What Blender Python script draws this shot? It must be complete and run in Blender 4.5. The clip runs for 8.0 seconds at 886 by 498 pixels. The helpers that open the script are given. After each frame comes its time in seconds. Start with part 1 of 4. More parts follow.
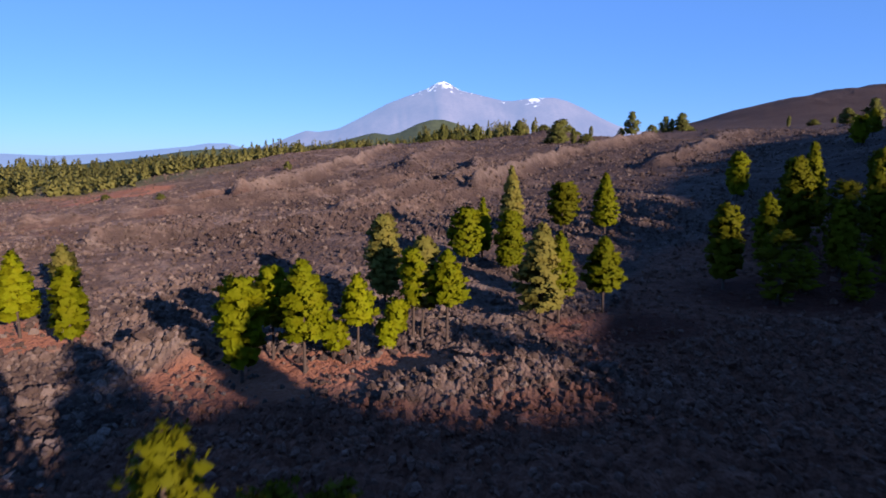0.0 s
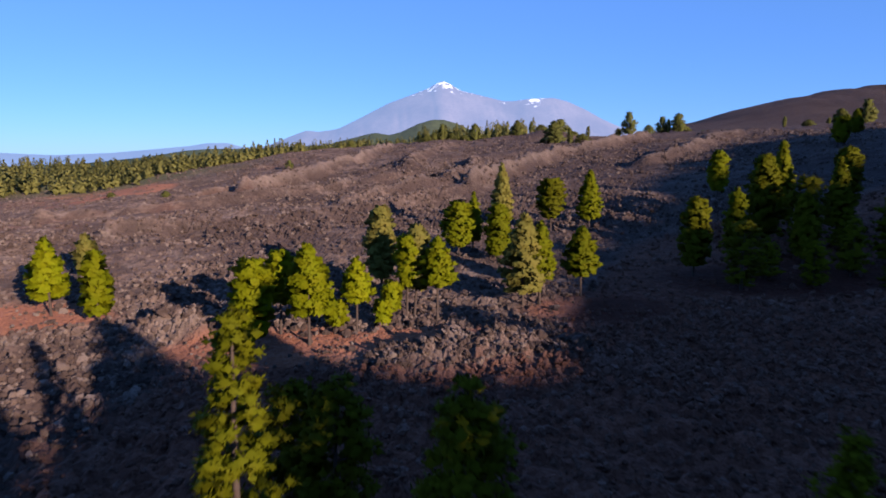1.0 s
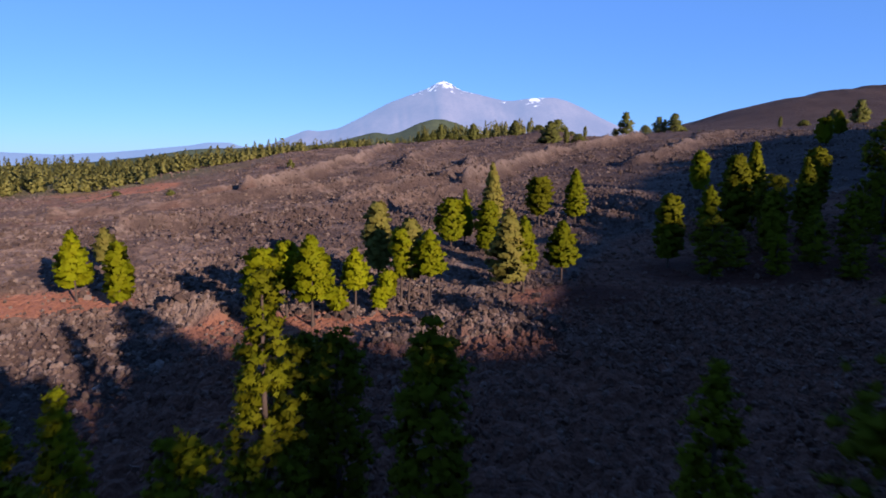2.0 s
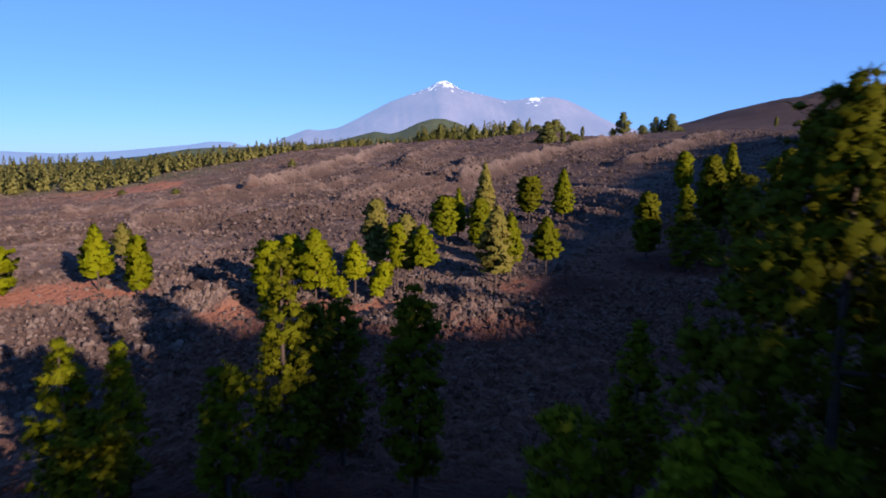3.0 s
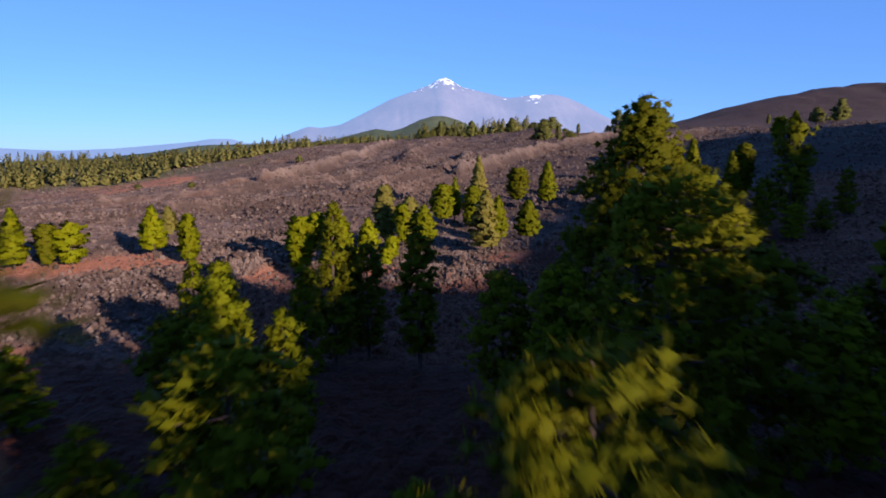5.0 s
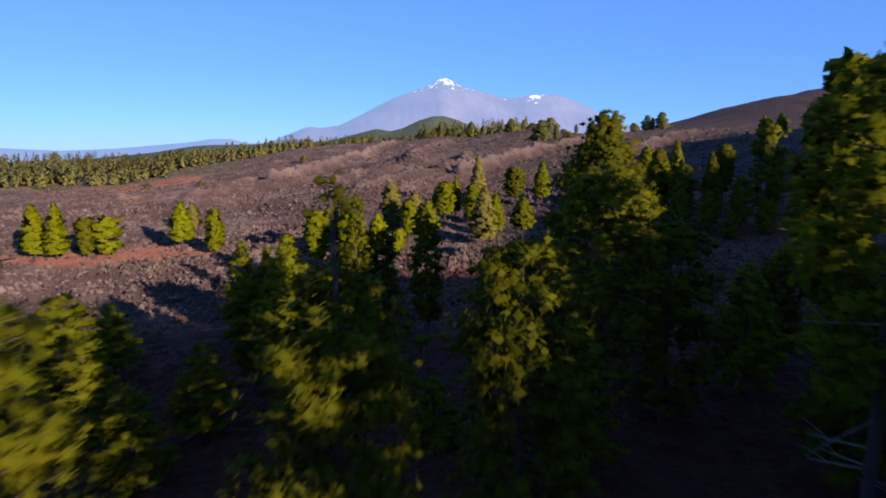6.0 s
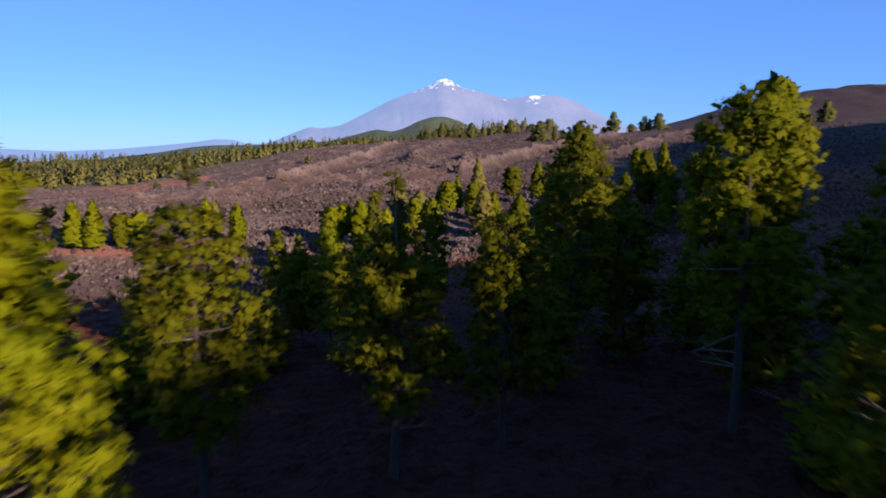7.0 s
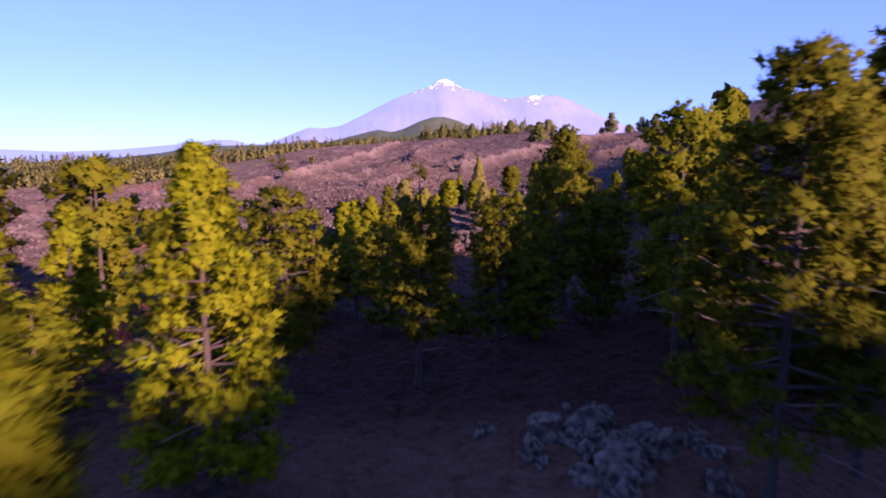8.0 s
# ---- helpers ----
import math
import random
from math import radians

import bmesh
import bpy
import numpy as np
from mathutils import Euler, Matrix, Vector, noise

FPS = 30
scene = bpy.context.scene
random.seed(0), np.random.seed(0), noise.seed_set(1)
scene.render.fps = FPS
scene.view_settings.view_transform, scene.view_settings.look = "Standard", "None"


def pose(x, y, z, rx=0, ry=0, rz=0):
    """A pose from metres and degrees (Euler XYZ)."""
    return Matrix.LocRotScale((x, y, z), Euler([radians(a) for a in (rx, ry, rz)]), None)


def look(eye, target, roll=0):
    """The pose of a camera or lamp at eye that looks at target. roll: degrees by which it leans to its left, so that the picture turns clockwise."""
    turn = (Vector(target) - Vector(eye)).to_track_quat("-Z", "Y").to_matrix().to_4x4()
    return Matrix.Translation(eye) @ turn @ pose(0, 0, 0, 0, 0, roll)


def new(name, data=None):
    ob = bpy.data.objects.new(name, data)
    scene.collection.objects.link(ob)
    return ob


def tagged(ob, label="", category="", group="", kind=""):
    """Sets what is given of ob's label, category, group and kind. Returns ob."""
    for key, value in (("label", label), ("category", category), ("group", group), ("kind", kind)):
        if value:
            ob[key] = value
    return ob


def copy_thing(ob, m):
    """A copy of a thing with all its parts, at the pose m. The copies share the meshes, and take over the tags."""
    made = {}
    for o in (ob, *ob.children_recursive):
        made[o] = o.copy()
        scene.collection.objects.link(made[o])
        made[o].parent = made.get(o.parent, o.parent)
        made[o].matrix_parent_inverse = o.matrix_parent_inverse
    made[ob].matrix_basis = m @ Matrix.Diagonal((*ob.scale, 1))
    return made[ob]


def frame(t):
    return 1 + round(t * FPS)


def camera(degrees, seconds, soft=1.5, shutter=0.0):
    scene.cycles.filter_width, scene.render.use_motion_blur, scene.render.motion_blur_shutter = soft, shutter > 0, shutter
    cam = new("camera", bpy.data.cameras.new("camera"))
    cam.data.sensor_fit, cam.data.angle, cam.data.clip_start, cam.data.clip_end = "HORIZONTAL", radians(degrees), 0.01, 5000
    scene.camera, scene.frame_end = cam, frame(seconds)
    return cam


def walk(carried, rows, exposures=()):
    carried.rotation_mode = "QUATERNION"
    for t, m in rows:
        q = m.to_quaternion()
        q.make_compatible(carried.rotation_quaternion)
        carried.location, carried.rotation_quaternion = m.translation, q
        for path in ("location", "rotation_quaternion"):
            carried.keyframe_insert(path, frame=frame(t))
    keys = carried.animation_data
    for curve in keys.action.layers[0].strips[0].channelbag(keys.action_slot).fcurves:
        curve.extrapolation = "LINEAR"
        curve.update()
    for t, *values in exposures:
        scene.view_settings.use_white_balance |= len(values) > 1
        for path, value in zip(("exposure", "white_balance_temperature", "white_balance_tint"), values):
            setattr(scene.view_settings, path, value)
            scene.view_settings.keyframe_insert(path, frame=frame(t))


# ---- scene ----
cam = camera(68.7, 8.0, soft=1.75, shutter=0.75)
METRES, EYE, TILT, LEAN, TURN = 70.0, 20.0, -8.5, 0.0, 0.0
ROWS = [
    (0.0, 0.0, 0.0, 0.0, 0.0, 0.0, -0.0),
    (0.5, 0.0076, -0.049, -0.0091, -0.0, 0.01, -0.05),
    (1.0, 0.0147, -0.0979, -0.0204, 0.02, 0.01, -0.08),
    (1.5, 0.0222, -0.1476, -0.0276, 0.03, -0.01, -0.1),
    (3.0, 0.0453, -0.2966, -0.0443, 0.08, -0.1, -0.17),
    (3.5, 0.0498, -0.3505, -0.0536, 0.08, -0.17, -0.2),
    (4.0, 0.0526, -0.4106, -0.0653, 0.11, -0.26, -0.17),
    (4.5, 0.0536, -0.476, -0.0807, 0.15, -0.33, -0.17),
    (6.0, 0.0472, -0.6906, -0.1097, 0.14, -0.33, -0.16),
    (6.5, 0.0436, -0.7673, -0.1183, 0.14, -0.32, -0.14),
    (7.0, 0.0396, -0.8415, -0.1283, 0.16, -0.31, -0.14),
    (7.5, 0.0351, -0.9132, -0.1392, 0.18, -0.29, -0.13),
    (8.0, 0.0314, -0.9836, -0.1504, 0.17, -0.29, -0.1),
]
EXPOSURES = [(0.0, 1.1, 6500, 24), (6.9, 1.1, 6500, 24), (7.2, 1.18, 6550, 32), (7.5, 1.4, 6600, 56), (8.0, 1.68, 6650, 74)]
walk(cam, [(t, pose(0, 0, EYE, TILT, LEAN, TURN) @ pose(METRES * x, METRES * y, METRES * z, 90 + pitch, roll, yaw)) for t, x, y, z, yaw, pitch, roll in ROWS], EXPOSURES)

# ---- light: low sun behind the camera, to its right, and a clear sky ----
SUN_SIDE, SUN_UP = 38.0, 14.0            # degrees right of straight behind; elevation
SUN_DIR = Vector((math.sin(radians(SUN_SIDE)) * math.cos(radians(SUN_UP)), -math.cos(radians(SUN_SIDE)) * math.cos(radians(SUN_UP)), math.sin(radians(SUN_UP))))
world = bpy.data.worlds.new("sky")
scene.world = world
world.use_nodes = True
wn = world.node_tree
wn.nodes.clear()
sky = wn.nodes.new("ShaderNodeTexSky")
sky.sky_type, sky.sun_disc = "NISHITA", False
sky.sun_elevation, sky.sun_rotation = radians(SUN_UP), radians(180.0 - SUN_SIDE)
sky.altitude, sky.air_density, sky.dust_density, sky.ozone_density = 2000, 1.0, 0.1, 4.0
bg = wn.nodes.new("ShaderNodeBackground")
bg.inputs["Strength"].default_value = 0.060
wo = wn.nodes.new("ShaderNodeOutputWorld")
tone = wn.nodes.new("ShaderNodeMix")         # thin, dry mountain air: a deeper blue
tone.data_type, tone.blend_type = "RGBA", "MULTIPLY"
tone.inputs[0].default_value = 1.0
tone.inputs[7].default_value = (0.56, 0.82, 1.22, 1)
clear = wn.nodes.new("ShaderNodeMix")
clear.data_type = "RGBA"
clear.inputs[0].default_value = 0.33
clear.inputs[7].default_value = (1.6, 4.7, 10.8, 1)
wn.links.new(sky.outputs[0], tone.inputs[6])
wn.links.new(tone.outputs[2], clear.inputs[6])
wn.links.new(clear.outputs[2], bg.inputs[0])
wn.links.new(bg.outputs[0], wo.inputs[0])
sun_data = bpy.data.lights.new("sun", "SUN")
sun_data.energy, sun_data.angle, sun_data.color = 3.9, radians(0.5), (1.0, 0.86, 0.68)
sun = new("sun", sun_data)
sun.matrix_world = look(SUN_DIR * 100, (0, 0, 0))


# ---- noise on arrays ----
def hash2(ix, iy, seed):
    v = np.sin(ix * 127.1 + iy * 311.7 + seed * 74.7) * 43758.5453
    return v - np.floor(v)


def value_noise(x, y, seed=0):
    ix, iy = np.floor(x), np.floor(y)
    fx, fy = x - ix, y - iy
    fx, fy = fx * fx * (3 - 2 * fx), fy * fy * (3 - 2 * fy)
    a, b = hash2(ix, iy, seed), hash2(ix + 1, iy, seed)
    c, d = hash2(ix, iy + 1, seed), hash2(ix + 1, iy + 1, seed)
    return (a + (b - a) * fx) * (1 - fy) + (c + (d - c) * fx) * fy


def fbm(x, y, seed=0, octaves=4):
    total, amp = 0.0, 0.5
    for k in range(octaves):
        total = total + amp * value_noise(x, y, seed + k)
        x, y, amp = x * 2.03 + 11.3, y * 2.03 + 5.7, amp * 0.5
    return total


def blocks(x, y, seed=0):
    """Cells with steps between them, like broken lava: height of the nearest block, lower at its rim."""
    ix, iy = np.floor(x), np.floor(y)
    best, second, height = np.full(np.shape(x), 9.0), np.full(np.shape(x), 9.0), np.zeros(np.shape(x))
    for dx in (-1, 0, 1):
        for dy in (-1, 0, 1):
            cx, cy = ix + dx, iy + dy
            px, py = cx + hash2(cx, cy, seed), cy + hash2(cx, cy, seed + 7)
            d = np.hypot(px - x, py - y)
            near = d < best
            second = np.where(near, best, np.minimum(second, d))
            height = np.where(near, hash2(cx, cy, seed + 13), height)
            best = np.minimum(best, d)
    return height * np.clip((second - best) * 3.0, 0, 1)


def smooth(a, b, v):
    s = np.clip((v - a) / (b - a), 0, 1)
    return s * s * (3 - 2 * s)


def bell(x, y, cx, cy, rx, ry):
    return np.exp(-((x - cx) / rx) ** 2 - ((y - cy) / ry) ** 2)


# ---- the lie of the land ----
PROFILE_Y = [-3000, -300, -80, -45, -25, 0, 22, 45, 60, 80, 100, 150, 200, 300, 420, 520, 700, 1200, 5000]
PROFILE_Z = [14, 14, 9, 7.3, 5.6, 3.2, 0.8, 0.2, 1.3, 2.8, 4.6, 8.0, 11.5, 17.5, 23, 26, 27, 24, 10]

HILL_X = [270, 362, 420, 466, 490, 527, 560, 612, 640, 682, 760, 900, 1200]
HILL_Z = [0, 16, 33, 49, 51, 63, 67, 75, 74, 78, 84, 70, 0]


def lie(x, y):
    """Height of the smooth ground in metres."""
    x, y = np.asarray(x, float), np.asarray(y, float)
    z = np.interp(y, PROFILE_Y, PROFILE_Z)
    z = (z + np.interp(y - 6, PROFILE_Y, PROFILE_Z) + np.interp(y + 6, PROFILE_Y, PROFILE_Z)) / 3
    right = np.clip(x - 18, 0, 200)
    z = z + smooth(50, 170, y) * (0.11 * right - 0.00022 * np.minimum(right, 250) ** 2) + smooth(-60, 60, y) * 0.02 * np.minimum(right, 300)
    left = np.minimum(np.maximum(0, -x - 6), 200)
    z = z - smooth(75, 230, y) * 0.135 * left
    # a saddle under the lone crest pines, and a fuller shoulder on the other side
    z = z - np.interp(x, [35, 75, 110, 150, 260, 340], [0, 3.5, 7.5, 10.5, 7, 0]) * smooth(220, 420, y)
    z = z + np.interp(x, [-260, -110, -60, 0], [0, 5.5, 2.5, 0]) * smooth(280, 430, y)
    z = z + 2.4 * smooth(380, 480, y) * smooth(330, 200, x) + 4.5 * bell(x, y, 76, 462, 24, 22)
    # the land falls away towards the sea on the far left
    z = z - 0.028 * np.maximum(0, y - 500) * smooth(150, -700, x)
    # dark hill beyond the lava on the far right
    hill = np.interp(x, HILL_X, HILL_Z)
    hill = (hill + np.interp(x - 25, HILL_X, HILL_Z) + np.interp(x + 25, HILL_X, HILL_Z)) / 3
    z = z + hill * np.exp(-((y - 1000) / 230) ** 2) * (0.9 + 0.2 * fbm(x / 60, y / 90, 61))
    # unseen slope added behind the walk, its crest cut to shade the near ground
    v = y * math.cos(radians(SUN_SIDE)) - x * math.sin(radians(SUN_SIDE))
    u = x * math.cos(radians(SUN_SIDE)) + y * math.sin(radians(SUN_SIDE))
    crest = np.interp(u, [-400, -42, -34, -28, -24, -20.5, -15, -5, -2, 2.7, 3.5, 5.5, 7, 8.5, 10, 15, 22, 27, 33, 41, 55, 85, 158, 200, 264, 600],
                      [77, 76, 74.5, 79, 76.5, 73, 79.5, 80.5, 82, 83.2, 83, 85, 87, 86.5, 84.5, 85, 84.5, 82, 81, 81, 86, 93, 114, 120, 126, 126])
    crest = crest + 9 * (fbm(u / 9, u * 0, 97) - 0.47) * smooth(45, 75, u)
    z = z + np.maximum(0, crest - z) * smooth(-210, -290, v) * smooth(-800, -480, v)
    return z


def soil_mask(x, y):
    """Where bare reddish soil lies between the lava."""
    m = bell(x, y, -45, 63, 9, 5) + 1.5 * bell(x, y, -15, 53.0, 10, 4.6) + 0.9 * bell(x, y, 19, 65, 9, 4.5)
    # the bell at (48, 76) colours in shade under the right-hand stand
    m = m + 1.2 * bell(x, y, 0, 56.8, 13, 2.6) + 0.8 * bell(x, y, -60, 57, 13, 6) + 1.0 * bell(x, y, 48, 76, 24, 8)
    m = m + 1.0 * smooth(24, 4, y + 0.15 * np.abs(x)) + 0.4 * bell(x, y, -190, 330, 90, 35)
    m = m + 0.3 * smooth(0.48, 0.62, fbm(x / 42, y / 30, 33)) * smooth(-5, -60, x) * smooth(85, 130, y)
    m = m * (0.6 + 0.9 * fbm(x / 7, y / 7, 31))
    return np.clip(m, 0, 1)


def shade_zone(x, y):
    """Where the shade near the walk and under the pines is put into the colour."""
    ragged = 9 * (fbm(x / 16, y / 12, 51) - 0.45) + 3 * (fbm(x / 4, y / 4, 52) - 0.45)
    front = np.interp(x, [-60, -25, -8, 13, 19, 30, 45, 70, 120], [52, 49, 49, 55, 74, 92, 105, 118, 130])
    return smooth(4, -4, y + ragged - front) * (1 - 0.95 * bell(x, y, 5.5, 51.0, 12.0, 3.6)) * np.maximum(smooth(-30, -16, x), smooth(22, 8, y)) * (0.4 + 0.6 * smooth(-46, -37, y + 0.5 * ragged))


def cinder_hill(x, y):
    return smooth(600, 740, y) * smooth(200, 290, x)


def clinker_and_shade(x, y):
    """Dark clinker patches, cinder hill, and light falling off rightwards put into the colour."""
    # both grow with the bearing to the right, where less light comes back
    rising = np.interp(x / (y + 40), [-0.5, -0.2, 0.05, 0.2, 0.4], [0.15, 0.5, 0.95, 1.0, 1.0])
    floor = np.interp(x / (y + 40), [-0.2, 0.05, 0.25], [0.05, 0.42, 0.6])
    patch = np.maximum(floor, smooth(0.40, 0.58, fbm(x / 34, y / 20, 53))) * rising * smooth(72, 95, y)
    # shade at the near left and in the hollow is coloured in too
    return np.clip(np.maximum(np.maximum(np.maximum(0.95 * patch, 0.75 * smooth(-16, -30, x) * smooth(56, 48, y) * smooth(8, 22, y)), bell(x, y, 39, 284, 13, 20)), cinder_hill(x, y)), 0, 1)


# banks of lava left along the edges of old streams: course, half width, height
LEVEES = [
    ([(-66, 215), (-52, 250), (-43, 325), (-34, 430)], 5.5, 5.0),
    ([(-84, 205), (-69, 240), (-60, 310)], 4.5, 3.4),
    ([(8, 168), (28, 218), (46, 250), (68, 276), (100, 306)], 5.0, 4.6),
    ([(-20, 148), (0, 172), (10, 210), (14, 262)], 5.0, 3.0),
    ([(-95, 150), (-60, 168), (-38, 176), (-8, 200)], 5.0, 2.6),
    ([(-60, 112), (-34, 120), (-10, 134), (6, 152)], 4.0, 2.2),
    ([(62, 190), (92, 226), (118, 262)], 6.0, 3.5),
    ([(-14, 250), (-8, 310), (6, 390)], 6.0, 3.6),
]


def levee(x, y, course, width, height):
    near = np.full(np.shape(x), 1e9)
    for (ax, ay), (bx, by) in zip(course[:-1], course[1:]):
        t = np.clip(((x - ax) * (bx - ax) + (y - ay) * (by - ay)) / ((bx - ax) ** 2 + (by - ay) ** 2), 0, 1)
        near = np.minimum(near, np.hypot(x - ax - t * (bx - ax), y - ay - t * (by - ay)))
    return height * np.exp(-(near / (0.62 * width)) ** 2)


def banks(x, y):
    ragged_x, ragged_y = x + 8 * (fbm(x / 17, y / 17, 91) - 0.47), y + 8 * (fbm(x / 17, y / 17, 92) - 0.47)
    z = 0.0
    for course, width, height in LEVEES:
        z = z + levee(ragged_x, ragged_y, course, width, height)
    return z * (0.55 + 1.0 * fbm(x / 6, y / 6, 93))


def lit_and_pale_crest(x, y):
    # sunlight on the bank tops coloured in; wall and heap pale with lichen
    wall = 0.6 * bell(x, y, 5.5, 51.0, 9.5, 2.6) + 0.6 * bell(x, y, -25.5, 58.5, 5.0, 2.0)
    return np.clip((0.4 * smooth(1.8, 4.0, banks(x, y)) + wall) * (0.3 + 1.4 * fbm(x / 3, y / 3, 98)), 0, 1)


def rubble(x, y):
    """Where the lava is broken into blocks (1) or lies as fine clinker (0)."""
    return smooth(0.40, 0.56, fbm(x / 26, y / 20, 81, 4))


def relief(x, y):
    """Lava hummocks and broken blocks on top of the smooth ground."""
    x, y = np.asarray(x, float), np.asarray(y, float)
    soil = smooth(0.25, 0.7, soil_mask(x, y))
    far = np.hypot(x, y)
    broken = rubble(x, y)
    along = x * 0.42 + y * 0.91
    side = x * 0.91 - y * 0.42
    ridge = 1 - np.abs(2 * fbm(side / 46, along / 120, 3, 3) - 0.9)
    z = 4.5 * (ridge - 0.74) * smooth(85, 200, y) + 3.2 * (fbm(x / 42, y / 32, 4, 3) - 0.45) * smooth(75, 170, y)
    z = z + 2.0 * (fbm(x / 13, y / 10, 5, 3) - 0.45) * (0.35 + 0.65 * smooth(62, 120, y)) * (1 - 0.7 * soil)
    across_flow = 1 - np.abs(2 * fbm(side / 34 + 3 * value_noise(x / 30, y / 30, 71), along / 9, 72, 3) - 0.88)
    z = z + 1.8 * (np.maximum(across_flow, 0.5) - 0.7) * smooth(72, 110, y) * smooth(330, 230, y) * (1 - soil)
    z = z + banks(x, y)
    # a low wall of lava in front of the pines, and a heap beside it
    z = z + 2.9 * bell(x, y, 5.5, 51.0, 9.0, 2.4) * (0.45 + 1.1 * fbm(x / 2.2, y / 2.2, 9)) + 2.4 * bell(x, y, -25.5, 58.5, 5.0, 2.0) * (0.5 + fbm(x / 2, y / 2, 10))
    # low broken banks across the shaded foreground
    bank = 1 - np.abs(2 * fbm(x / 22, y / 7.5, 95, 4) - 0.94)
    z = z + 2.2 * (np.maximum(bank, 0.55) - 0.75) * smooth(14, 26, y) * smooth(58, 46, y) * (1 - soil)
    # a hollow beyond the nearest bank
    z = z - 6.5 * bell(x, y, 39, 284, 13, 20)
    z = z + (1.5 * (fbm(x / 5.5, y / 4.5, 15, 4) - 0.47) + 0.35 * blocks(x / 1.7, y / 1.5, 16)) * smooth(20, 0, y)
    z = z * (1 - 0.75 * cinder_hill(x, y))
    rough = (1 - 0.8 * soil) * (1 - 0.9 * cinder_hill(x, y)) * smooth(2600, 300, far) * (0.35 + 0.65 * np.maximum(broken, smooth(75, 55, y)))
    z = z + rough * ((0.65 - 0.25 * smooth(70, 130, y)) * smooth(330, 200, far) * blocks(x / 2.6, y / 2.3, 1) + 0.65 * smooth(190, 130, far) * blocks(x / 1.1, y / 1.0, 2) - 0.45 + 0.7 * smooth(120, 240, far) * blocks(x / 6.5, y / 6.0, 6))
    return z


def ground_z(x, y):
    return float(lie(x, y) + relief(x, y))


# ---- materials ----
def material(name):
    m = bpy.data.materials.new(name)
    m.use_nodes = True
    nt = m.node_tree
    return m, nt, nt.nodes["Principled BSDF"]


def node(nt, kind, **values):
    n = nt.nodes.new(kind)
    for key, value in values.items():
        if key in n.inputs:
            n.inputs[key].default_value = value
    return n


def mix(nt, fac, a, b):
    n = nt.nodes.new("ShaderNodeMix")
    n.data_type = "RGBA"
    for socket, value in ((0, fac), (6, a), (7, b)):
        if isinstance(value, bpy.types.NodeSocket):
            nt.links.new(value, n.inputs[socket])
        else:
            n.inputs[socket].default_value = value
    return n.outputs[2]


def ramp(nt, fac, *stops):
    n = nt.nodes.new("ShaderNodeValToRGB")
    while len(n.color_ramp.elements) < len(stops):
        n.color_ramp.elements.new(0.5)
    for e, (at, grey) in zip(n.color_ramp.elements, stops):
        e.position, e.color = at, (grey, grey, grey, 1)
    nt.links.new(fac, n.inputs[0])
    return n.outputs[0]


def spot(nt, scale, detail=4.0, coords=None):
    n = node(nt, "ShaderNodeTexNoise", Scale=scale, Detail=detail)
    c = nt.nodes.new("ShaderNodeTexCoord")
    nt.links.new((coords or c.outputs["Object"]), n.inputs["Vector"])
    return n.outputs["Fac"]


def relief_bump(nt, bsdf, fac, distance, strength=0.8):
    b = node(nt, "ShaderNodeBump", Strength=strength, Distance=distance)
    nt.links.new(fac, b.inputs["Height"])
    nt.links.new(b.outputs[0], bsdf.inputs["Normal"])


